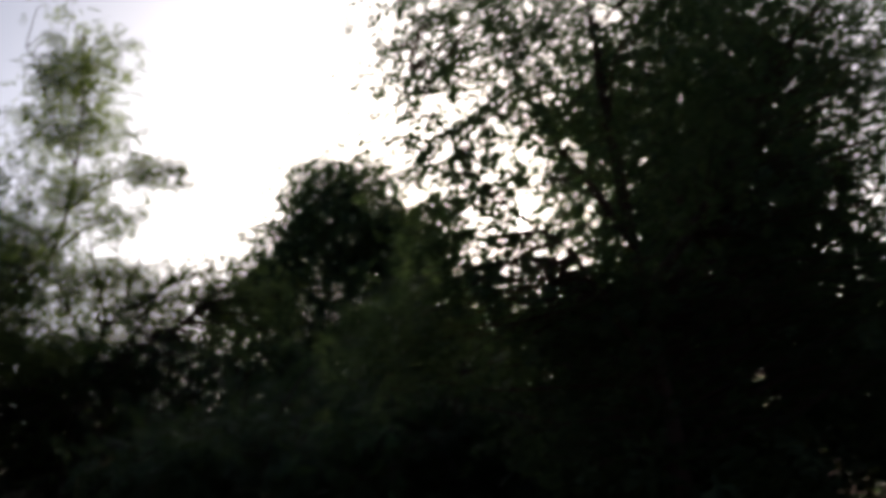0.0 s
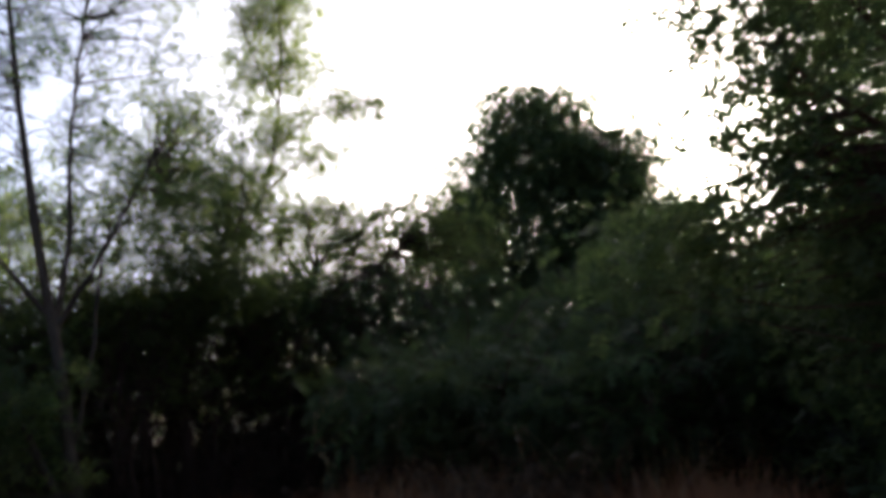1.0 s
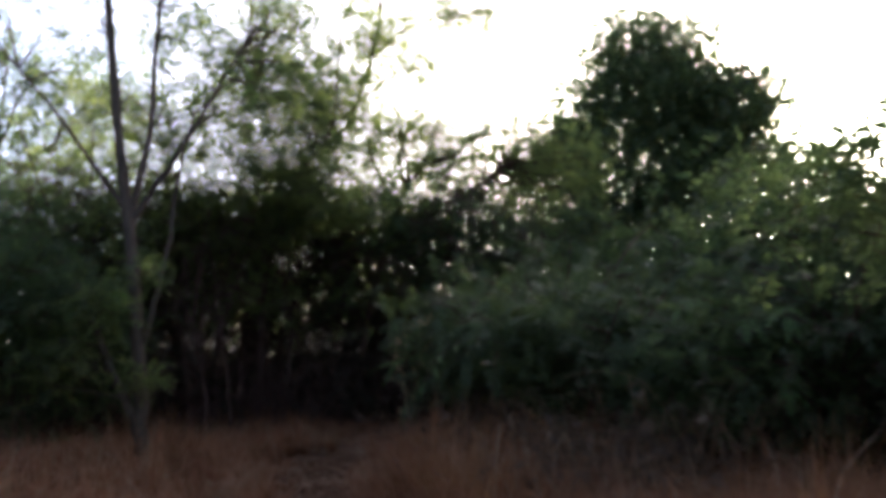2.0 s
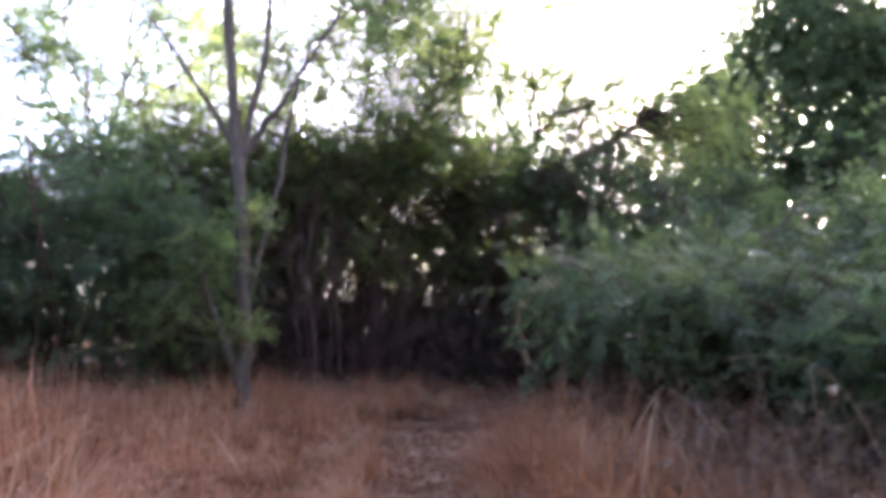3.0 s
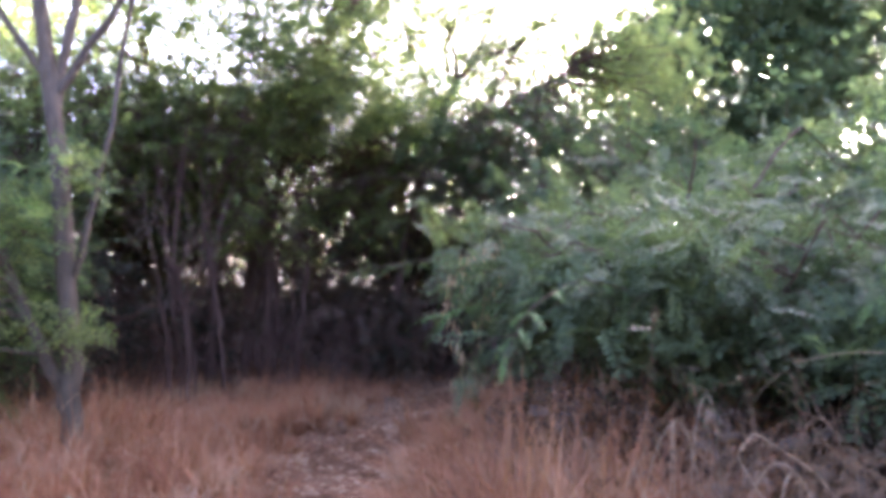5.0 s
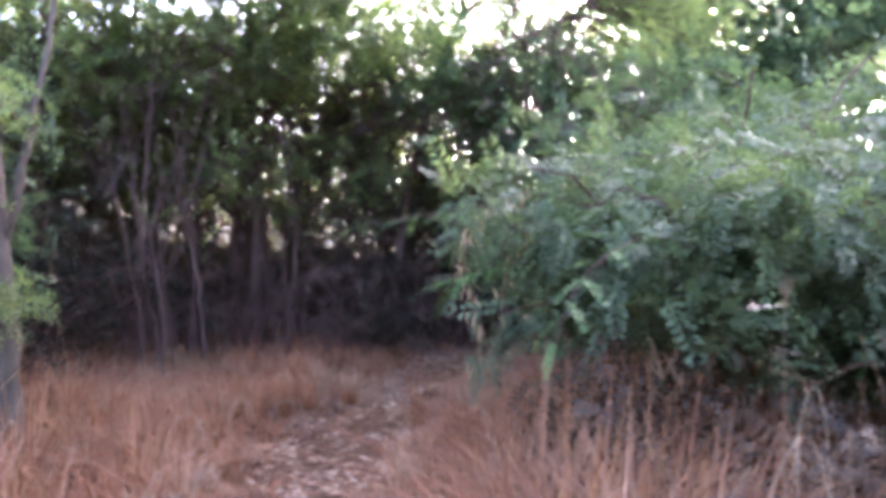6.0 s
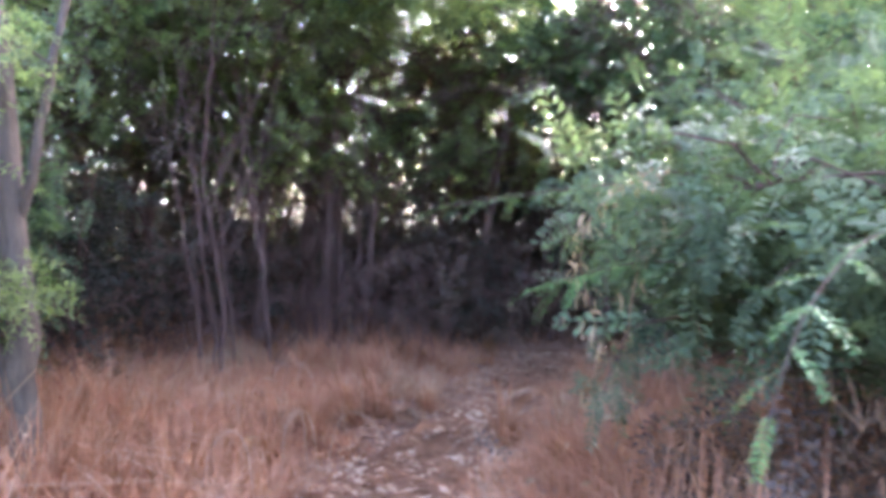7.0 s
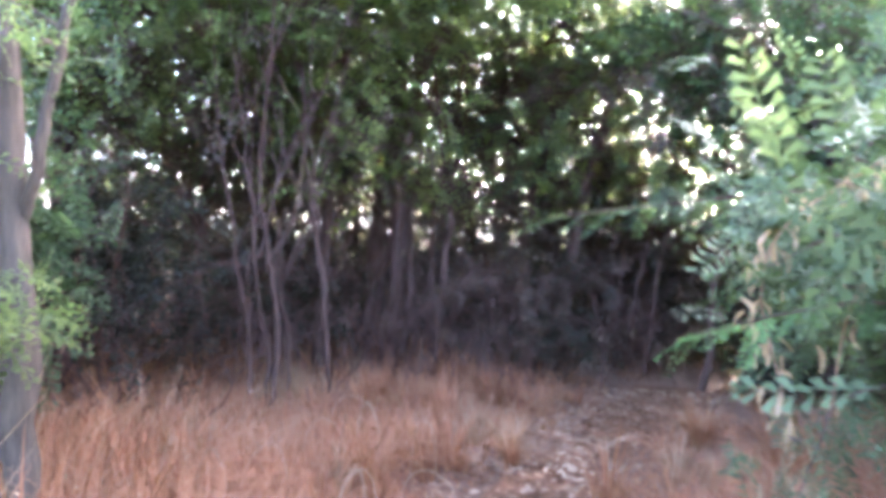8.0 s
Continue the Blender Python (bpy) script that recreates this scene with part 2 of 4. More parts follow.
def plant(name, label, category, group, stems, blobs, leaves, shapes, bark, per=14, spread=0.3, size=1.0, seed=1, twig=0.012, droop=-0.25, mixes=()):
    """A tree or shrub: stems (points, radius at foot, radius at top), boughs and twigs out to the crown, and leaf sprays.
    The first stem is the trunk, or all are stems of a shrub."""
    rng = np.random.default_rng(seed)
    foot = stems[0][0][0]
    body = tagged(new(name), label, category, group)
    body.location = (foot[0], foot[1], 0)
    base = np.array([foot[0], foot[1], 0.0])
    nodes = []
    for i, (pts, r0, r1) in enumerate(stems):
        line = smooth_line(pts, 6)
        sway = np.cumsum(rng.normal(0, 0.005 if category == "tree" and r0 > 0.05 else 0.012, line.shape), 0) * (1, 1, 0)
        sway -= np.linspace(0, 1, len(line))[:, None] * sway[-1]
        line = line + sway + rng.normal(0, 0.06, line.shape) * np.linspace(r0, r1, len(line))[:, None]
        v, f = tube(line, r0, r1, 10 if r0 > 0.06 else 7, rng, 0.05)
        part_np("trunk" if i == 0 and category == "tree" else "branch" if category == "tree" else "stem", v - base, f, bark, body, smooth=True)
        nodes.append(line[len(line) // 4:])
    nodes = np.vstack(nodes)
    ends = crown_points(blobs, rng)
    twigs = []
    for e in ends:
        d = np.linalg.norm(nodes - e, axis=1) + 0.25 * np.abs(nodes[:, 2] - e[2] + 0.3) + np.maximum(nodes[:, 2] - e[2], 0)
        a = nodes[rng.choice(np.argsort(d)[:3])]
        mid = a * 0.5 + e * 0.5 + rng.normal(0, 0.10, 3) * np.linalg.norm(e - a) + (0, 0, 0.08 * np.linalg.norm(e - a))
        far = np.linalg.norm(e - a)
        twigs.append(tube(smooth_line([a, mid, e + rng.normal(0, 0.05, 3)], 1 if far < 0.6 or shapes is SPRAY_BROAD else 2), twig * min(1.8, 0.5 + far * 0.5), twig * 0.3, 3))
    v, f = joined(twigs)
    tagged(part_np("twig", v - base, f, bark, body), kind="stuff")
    groups = [(leaves, shapes, 1.0), *mixes]
    share = np.array([g[2] for g in groups])
    who = rng.choice(len(groups), len(ends), p=share / share.sum())
    for g, (mat, shp, _) in enumerate(groups):
        mine = ends[who == g]
        if not len(mine):
            continue
        c = np.repeat(mine, per, 0)
        n = len(c)
        ways = rng.normal(0, 1, (n, 3)) * (1, 1, 0.45) + (0, 0, droop)
        places = c + np.clip(rng.normal(0, 1, (n, 3)), -1.7, 1.7) * spread * (1, 1, 0.65)
        places[:, 2] = np.maximum(places[:, 2], 0.1)
        v, f = scattered(shp, places, ways, size * rng.uniform(0.65, 1.25, n), rng)
        part_np("crown" if category == "tree" else "foliage", v - base, f, mat, body)
    return body


# ---- ground ----
def trail_x(y):
    """The middle of the trail, which bends to the right behind the feathery shrub."""
    return -0.03 * (np.minimum(y, 8.3) - 1.0) + 0.33 * np.maximum(y - 8.3, 0) ** 1.1


def ground_z(x, y):
    near = np.exp(-(x ** 2 + (y - 6) ** 2) / 400.0)
    z = 0.05 * np.sin(x * 1.3 + 0.4) * np.cos(y * 0.9) + 0.03 * np.sin(x * 3.1 + y * 2.3)
    side = np.clip((np.abs(x - trail_x(y)) - 0.35) / 0.8, 0, 1)
    return z * near * side + 0.06 * side * near


g = np.concatenate([[-4000, -900, -250, -80, -40, -25], np.arange(-15, 15.01, 0.25), [25, 40, 80, 250, 900, 4000]])
gx, gy = np.meshgrid(g, g + 6, indexing="xy")
gv = np.stack([gx, gy, ground_z(gx, gy)], -1).reshape(-1, 3)
k = len(g)
i, j = np.meshgrid(np.arange(k - 1), np.arange(k - 1), indexing="ij")
gf = np.stack([i * k + j, i * k + j + 1, (i + 1) * k + j + 1, (i + 1) * k + j], -1).reshape(-1, 4)
ground = tagged(new("ground", mesh_of("ground", gv, gf, GROUND, True)), "reddish brown bare earth under dry grass", "ground", kind="structure")

ty = np.linspace(-5, 12.6, 90)
tw = np.linspace(-1, 1, 9)
half = 0.31 + 0.08 * np.sin(ty * 1.7) + 0.05 * np.sin(ty * 4.1)
tx = trail_x(ty)[:, None] + tw[None] * half[:, None]
tv = np.stack([tx, np.repeat(ty[:, None], 9, 1), 0.016 - 0.006 * tw[None] ** 2 + ground_z(tx, np.repeat(ty[:, None], 9, 1))], -1).reshape(-1, 3)
i, j = np.meshgrid(np.arange(89), np.arange(8), indexing="ij")
tf = np.stack([i * 9 + j, i * 9 + j + 1, (i + 1) * 9 + j + 1, (i + 1) * 9 + j], -1).reshape(-1, 4)
trail = tagged(new("path", mesh_of("path", tv, tf, TRAIL, True)), "narrow trodden earth path strewn with dead leaves", "path", kind="structure")


# ---- dry grass ----
def blades(x, y, height, lean, width, rng, bend=0.6, a=None):
    """Bent, tapering blades of grass as one mesh."""
    n = len(x)
    if a is None:
        a = rng.uniform(0, 2 * math.pi, n)
    d = np.stack([np.cos(a), np.sin(a), np.zeros(n)], 1)
    s = np.stack([-np.sin(a), np.cos(a), np.zeros(n)], 1)
    root = np.stack([x, y, ground_z(x, y) - 0.01], 1)
    cols = []
    for u, w in ((0, 1.0), (0.55, 0.8), (1.0, 0.12)):
        c = root + d * (lean * height * (u * 0.35 + bend * u * u))[:, None]
        c[:, 2] += height * (u - 0.28 * lean * u ** 3)
        cols += [c - s * (width * w)[:, None], c + s * (width * w)[:, None]]
    v = np.stack(cols, 1).reshape(-1, 3)
    q = np.array([(0, 1, 3, 2), (2, 3, 5, 4)])
    f = (q[None] + (np.arange(n) * 6)[:, None, None]).reshape(-1, 4)
    return v, f


rg = np.random.default_rng(5)


def grass_field(count, x0, x1, y0, y1, tall, material, label, clump=0.0, width=0.0038, keep=0.45, lean=1.0, edge=1.6):
    x, y = rg.uniform(x0, x1, count), rg.uniform(y0, y1, count)
    turn, vigour = rg.uniform(0, 2 * math.pi, count), np.ones(count)
    if clump:
        m = count // 45
        cx, cy = rg.uniform(x0, x1, m), rg.uniform(y0, y1, m)
        who = rg.integers(0, m, count)
        ox, oy = rg.normal(0, clump, count), rg.normal(0, clump, count)
        x, y = cx[who] + ox, cy[who] + oy
        turn = np.arctan2(oy, ox) + rg.normal(0, 0.5, count)
        vigour = rg.uniform(0.6, 1.25, m)[who]
    off = np.abs(x - trail_x(y))
    ok = (off > keep + rg.uniform(-0.12, 0.3, count))
    x, y, off, turn, vigour = x[ok], y[ok], off[ok], turn[ok], vigour[ok]
    rise = np.clip(off / edge, 0.35, 1.25) * np.clip(1.0 - (y - 7.6) * 0.3, 0.5, 1.0)
    patch = 0.75 + 0.35 * np.sin(x * 1.7 + 1) * np.sin(y * 1.1 + 2)
    h = tall * rise * patch * vigour * rg.uniform(0.45, 1.2, len(x))
    v, f = blades(x, y, h, np.abs(rg.normal(0.45, 0.3, len(x))) * lean, width * rg.uniform(0.6, 1.4, len(x)), rg, a=turn)
    return tagged(new("dry_grass", mesh_of("dry_grass", v, f, material)), label, "grass", kind="stuff")


grass_field(17000, -6, -0.2, 3.0, 9.5, 0.62, STRAW, "tall dry reddish brown grass beside the path", 0.2, 0.0042, keep=0.3, lean=1.9, edge=2.0)
grass_field(21000, -6, -0.2, 4.0, 10.5, 0.7, STRAW, "arching tufts of dry reddish brown grass", 0.08, 0.0045, keep=0.3, lean=2.3)
grass_field(15000, 0.1, 3.4, 2.5, 9.5, 0.55, STRAW, "dry brown grass under the feathery shrub", keep=0.3, lean=1.3)
grass_field(26000, 0.45, 3.8, 3.1, 6.4, 0.62, STRAW, "dense reddish dry grass leaning among the dead brush", 0.12, 0.0029, keep=0.35, lean=2.4, edge=1.2)
grass_field(22000, -4.5, 3.5, 8.0, 13.5, 0.75, STRAW, "dry brown grass tufts before the thicket", 0.09, keep=0.35, lean=2.0)
grass_field(8500, -6, 3, 3.0, 12.0, 0.85, STRAW_PALE, "pale bleached grass stalks among the brown grass", 0.12, 0.003, keep=0.35, lean=2.5)
grass_field(9500, 0.2, 2.3, 5.0, 8.6, 0.76, STRAW, "tall dry reddish grass between the path and the shrub", 0.13, keep=0.3, lean=1.9, edge=0.8)
grass_field(15000, -0.9, 1.5, 3.0, 12.0, 0.25, STRAW, "short trampled dry grass on the path", 0.05, keep=0.0, lean=2.2)
grass_field(10000, -6, 5, -5.5, 3.2, 0.5, STRAW, "dry brown grass along the start of the path", 0.13, 0.006, keep=0.35, lean=1.6)

# dead leaves lying on the path
n = 5000
ly = rg.uniform(1.5, 12.4, n)
lx = trail_x(ly) + rg.normal(-0.06, 0.4, n)
la = rg.uniform(0, 2 * math.pi, n)
ll, lw = rg.uniform(0.02, 0.05, n), rg.uniform(0.010, 0.022, n)
d = np.stack([np.cos(la), np.sin(la), rg.uniform(-0.25, 0.25, n)], 1) * ll[:, None]
s = np.stack([-np.sin(la), np.cos(la), rg.uniform(-0.35, 0.35, n)], 1) * lw[:, None]
c = np.stack([lx, ly, ground_z(lx, ly) + 0.03], 1)
v = np.stack([c - d, c - s + (0, 0, 0.006), c + d, c + s + (0, 0, 0.006)], 1).reshape(-1, 3)
f = np.arange(4 * n).reshape(-1, 4)
tagged(new("dead_leaves", mesh_of("dead_leaves", v, f, LITTER)), "curled grey-brown dead leaves on the path", "leaf litter", kind="stuff")


# ---- trees ----
plant("tree", "pale-barked slender tree with a broken side stem beside the path", "tree", "trees of the thicket",
      [([(-1.94, 7.83, 0), (-1.97, 7.83, 1.0), (-2.12, 7.83, 2.5), (-2.30, 7.83, 3.8), (-2.45, 7.83, 5.4), (-2.60, 7.9, 7.4)], 0.079, 0.025),
       ([(-1.96, 7.83, 0.5), (-2.10, 7.8, 0.88), (-2.42, 7.74, 1.63), (-2.58, 7.7, 2.0)], 0.05, 0.028),
       ([(-2.13, 7.83, 2.6), (-1.80, 7.8, 3.1), (-1.48, 7.83, 3.7), (-0.95, 8.1, 4.8)], 0.034, 0.010),
       ([(-2.14, 7.83, 2.7), (-2.65, 7.75, 3.45), (-3.25, 7.83, 4.2)], 0.030, 0.010),
       ([(-2.12, 7.83, 2.55), (-2.02, 7.9, 3.3), (-1.94, 8.1, 5.0), (-1.78, 8.4, 6.8)], 0.04, 0.012),
       ([(-1.99, 7.83, 1.35), (-1.88, 7.8, 1.8), (-1.78, 7.78, 2.25), (-1.71, 7.8, 2.8), (-1.53, 7.9, 3.8)], 0.027, 0.012)],
      [(-1.93, 7.6, 1.1, 0.09, 0.06, 0.16, 5), (-2.3, 7.6, 1.75, 0.2, 0.16, 0.3, 13), (-1.84, 7.55, 2.1, 0.1, 0.08, 0.12, 4), (-2.65, 7.6, 1.4, 0.4, 0.3, 0.5, 16),
       (-1.5, 8.6, 4.6, 1.5, 0.9, 1.1, 75), (-1.8, 8.4, 6.5, 1.6, 1.2, 1.3, 85), (-3.2, 8.0, 5.4, 1.2, 1.0, 1.2, 34)],
      LEAF_OLIVE, SPRAY_MID, BARK, per=12, spread=0.14, size=0.6, seed=21, mixes=((LEAF_GREEN, SPRAY_MID, 0.7), (LEAF_FRESH, SPRAY_MID, 0.06)))
plant("tree", "tall leaning tree with level side branches against the sky", "tree", "trees of the thicket",
      [([(-1.2, 12.3, 0), (-1.18, 12.3, 1.8), (-0.95, 12.25, 3.0), (-0.4, 12.2, 4.0), (0.0, 12.2, 4.55), (0.46, 12.2, 5.7), (0.70, 12.3, 7.1), (0.8, 12.4, 9.4)], 0.06, 0.015),
       ([(0.56, 12.2, 6.0), (1.15, 12.2, 6.5), (1.8, 12.2, 6.68), (2.45, 12.2, 6.74)], 0.03, 0.008),
       ([(0.4, 12.2, 5.3), (0.95, 12.2, 5.72), (1.75, 12.2, 5.85)], 0.026, 0.008),
       ([(0.65, 12.3, 6.8), (0.3, 12.3, 7.8), (-0.15, 12.3, 9.0)], 0.025, 0.008)],
      [(-0.1, 12.1, 5.3, 1.1, 0.8, 0.7, 40), (1.8, 12.2, 6.72, 0.7, 0.35, 0.2, 24), (1.2, 12.2, 5.8, 0.6, 0.4, 0.2, 16), (0.65, 12.3, 8.2, 0.9, 0.7, 1.8, 105), (0.6, 12.2, 6.2, 0.6, 0.5, 0.5, 26)],
      LEAF_OLIVE, SPRAY_MID, BARK_DARK, per=11, spread=0.2, seed=22)
plant("tree", "olive green bushy tree at the thicket's edge", "tree", "trees of the thicket",
      [([(-1.8, 11.9, 0), (-1.75, 11.9, 1.8), (-1.45, 11.3, 3.4), (-1.2, 10.8, 5.4)], 0.055, 0.012),
       ([(-1.7, 11.8, 2.2), (-2.2, 11.2, 3.2), (-2.6, 10.8, 4.6)], 0.03, 0.01),
       ([(-1.5, 11.4, 3.1), (-0.7, 11.0, 3.6), (-0.1, 10.8, 4.4)], 0.026, 0.01)],
      [(-1.3, 10.7, 4.3, 1.6, 1.1, 1.2, 140), (-1.2, 10.9, 5.8, 1.5, 1.0, 1.1, 85), (-0.6, 11.6, 4.4, 1.2, 0.8, 1.1, 80), (-1.2, 11.0, 3.2, 1.7, 0.7, 0.5, 55), (-0.3, 10.7, 3.5, 1.0, 0.9, 0.5, 40), (-2.8, 10.7, 3.9, 1.4, 1.0, 1.2, 90)],
      LEAF_OLIVE, SPRAY_MID, BARK_DARK, per=12, spread=0.25, size=0.9, seed=23, mixes=((LEAF_GREEN, SPRAY_MID, 0.4),))
plant("tree", "thin forked bare-limbed tree behind the thicket", "tree", "trees of the thicket",
      [([(0.3, 12.8, 0), (0.4, 12.8, 1.2), (0.62, 12.8, 2.4), (0.98, 12.8, 3.6), (1.15, 12.8, 4.1), (1.05, 12.8, 4.7), (0.9, 12.9, 5.6)], 0.065, 0.016),
       ([(1.1, 12.8, 3.95), (1.4, 12.8, 4.3), (1.75, 12.9, 5.3)], 0.042, 0.013),
       ([(1.0, 12.8, 3.6), (0.6, 12.8, 4.3), (0.4, 12.8, 5.0)], 0.034, 0.012),
       ([(1.4, 12.8, 4.3), (1.9, 12.8, 4.5), (2.4, 12.9, 4.9)], 0.032, 0.012),
       ([(0.75, 12.8, 2.8), (1.5, 12.8, 3.6), (2.0, 12.9, 4.6)], 0.036, 0.012),
       ([(0.7, 12.8, 2.6), (0.1, 12.8, 3.6), (-0.1, 12.8, 4.7)], 0.032, 0.012),
       ([(1.05, 12.8, 3.8), (1.0, 12.7, 4.5), (1.35, 12.7, 5.2)], 0.03, 0.011),
       ([(1.5, 12.8, 3.6), (2.2, 12.8, 3.9), (2.9, 12.9, 4.4)], 0.03, 0.011)],
      [(1.2, 13.1, 4.6, 1.7, 0.7, 0.8, 160), (1.6, 13.3, 3.5, 1.9, 0.8, 0.7, 115), (3.0, 13.2, 4.6, 1.4, 0.8, 0.9, 80), (4.2, 14.0, 4.1, 1.2, 0.8, 0.8, 26)],
      LEAF_OLIVE, SPRAY_MID, BARK_DARK, per=20, spread=0.28, size=0.7, seed=24, twig=0.02)
plant("tree", "thin sparse tree with grey branches beyond the shrubs", "tree", "trees of the thicket",
      [([(-5.8, 12.5, 0), (-5.7, 12.5, 2.5), (-5.3, 12.6, 4.2), (-5.2, 12.6, 6.5)], 0.07, 0.012),
       ([(-5.6, 12.5, 3.0), (-6.4, 12.6, 4.2), (-7.0, 12.6, 5.2)], 0.035, 0.01),
       ([(-5.4, 12.5, 3.6), (-4.6, 12.6, 4.4), (-3.9, 12.7, 5.4)], 0.03, 0.008),
       ([(-5.5, 12.5, 3.4), (-6.2, 12.6, 4.9), (-6.3, 12.6, 6.2)], 0.03, 0.008),
       ([(-5.3, 12.6, 4.3), (-4.9, 12.6, 5.3), (-4.2, 12.7, 6.2)], 0.025, 0.007)],
      [(-5.6, 12.6, 4.0, 2.2, 1.2, 1.1, 105), (-4.2, 12.6, 5.2, 1.2, 0.9, 0.9, 40), (-6.9, 12.6, 5.2, 1.2, 0.9, 0.9, 50), (-5.5, 12.6, 5.4, 2.2, 1.0, 0.9, 85)],
      LEAF_GREEN, SPRAY_MID, BARK, per=10, spread=0.27, seed=25, twig=0.02)
plant("tree", "round-crowned tree full of leaves behind the shrubs", "tree", "trees of the thicket",
      [([(7.2, 17.0, 0), (7.15, 17.0, 2.2), (7.2, 17.0, 4.6), (7.15, 17.0, 8.2)], 0.12, 0.025),
       ([(7.15, 17.0, 2.6), (6.2, 16.8, 3.9), (5.4, 16.7, 5.2)], 0.06, 0.014),
       ([(7.18, 17.0, 3.2), (8.0, 17.1, 4.6), (8.5, 17.1, 6.0)], 0.055, 0.014)],
      [(7.2, 17.0, 7.3, 1.9, 1.4, 1.8, 250), (6.0, 16.8, 6.2, 1.6, 1.1, 1.4, 165), (8.3, 16.8, 6.0, 1.3, 1.1, 1.8, 140), (4.8, 16.5, 5.0, 1.4, 0.9, 1.1, 105), (6.6, 16.6, 3.6, 2.2, 1.0, 1.3, 220), (7.4, 16.7, 4.7, 1.6, 1.0, 1.0, 150), (4.4, 16.2, 3.7, 1.3, 0.9, 0.9, 80), (9.2, 16.8, 5.8, 1.3, 1.0, 1.7, 115), (9.7, 17.0, 7.2, 0.8, 0.8, 1.6, 62), (10.8, 16.8, 4.6, 1.3, 0.9, 1.2, 75)],
      LEAF_GREEN, SPRAY_BROAD, BARK_DARK, per=20, spread=0.33, size=0.93, seed=26)
plant("tree", "tall leafy tree overhanging the start of the path", "tree", "trees of the thicket",
      [([(4.7, 2.5, 0), (4.65, 2.5, 1.5), (4.5, 2.45, 3.0), (4.4, 2.4, 5.6)], 0.11, 0.02),
       ([(4.6, 2.5, 1.8), (3.9, 2.35, 2.7), (3.1, 2.25, 3.3), (2.5, 2.2, 4.2)], 0.03, 0.006),
       ([(4.55, 2.45, 2.4), (5.4, 2.2, 3.4), (6.2, 1.9, 4.6)], 0.05, 0.012),
       ([(4.5, 2.45, 2.9), (3.9, 2.6, 4.0), (3.5, 2.7, 5.2)], 0.04, 0.01)],
      [(4.85, 2.4, 4.1, 1.4, 1.1, 1.8, 150), (3.0, 2.2, 4.2, 0.8, 0.7, 1.0, 78), (3.08, 2.45, 3.0, 0.4, 0.45, 0.7, 56), (2.8, 2.9, 2.25, 0.5, 0.5, 0.4, 40), (4.15, 2.7, 2.5, 0.7, 0.7, 0.75, 68), (6.0, 1.7, 3.8, 1.5, 1.2, 2.2, 150), (6.5, 2.3, 2.6, 1.4, 1.0, 1.2, 170), (4.6, 2.9, 1.9, 1.4, 0.9, 1.0, 130)],
      LEAF_GREEN, SPRAY_BROAD, BARK_DARK, per=15, spread=0.24, size=0.56, seed=29, twig=0.01)
plant("tree", "tall dark leafy tree beside the low sun", "tree", "trees of the thicket",
      [([(8.9, 8.2, 0), (8.8, 8.2, 2.5), (8.7, 8.2, 5.0), (8.6, 8.2, 8.2)], 0.13, 0.025),
       ([(8.8, 8.2, 3.2), (9.5, 8.0, 5.0), (9.8, 7.9, 7.2)], 0.06, 0.012),
       ([(8.75, 8.2, 4.0), (8.2, 8.4, 5.4), (7.9, 8.6, 6.6)], 0.05, 0.012)],
      [(9.0, 8.3, 5.4, 1.7, 1.6, 3.0, 330), (7.6, 7.6, 2.6, 1.0, 0.8, 0.9, 90), (9.9, 7.0, 5.2, 1.6, 1.4, 2.9, 200)],
      LEAF_GREEN, SPRAY_BROAD, BARK_DARK, per=10, spread=0.26, size=1.0, seed=27)
plant("tree", "dark leafy tree standing beside the dense shrubs", "tree", "trees of the thicket",
      [([(8.3, 4.6, 0), (8.2, 4.6, 2.5), (8.2, 4.7, 5.0), (8.1, 4.7, 7.8)], 0.12, 0.025),
       ([(8.2, 4.6, 2.4), (7.2, 4.7, 4.0), (6.9, 4.8, 5.6)], 0.05, 0.012),
       ([(8.2, 4.6, 3.0), (9.2, 4.4, 4.6), (9.6, 4.3, 6.4)], 0.05, 0.012)],
      [(8.6, 4.7, 5.4, 2.1, 1.7, 3.0, 380), (7.8, 5.0, 3.0, 1.6, 1.3, 1.5, 170)],
      LEAF_GREEN, SPRAY_BROAD, BARK_DARK, per=10, spread=0.28, size=1.1, seed=28)


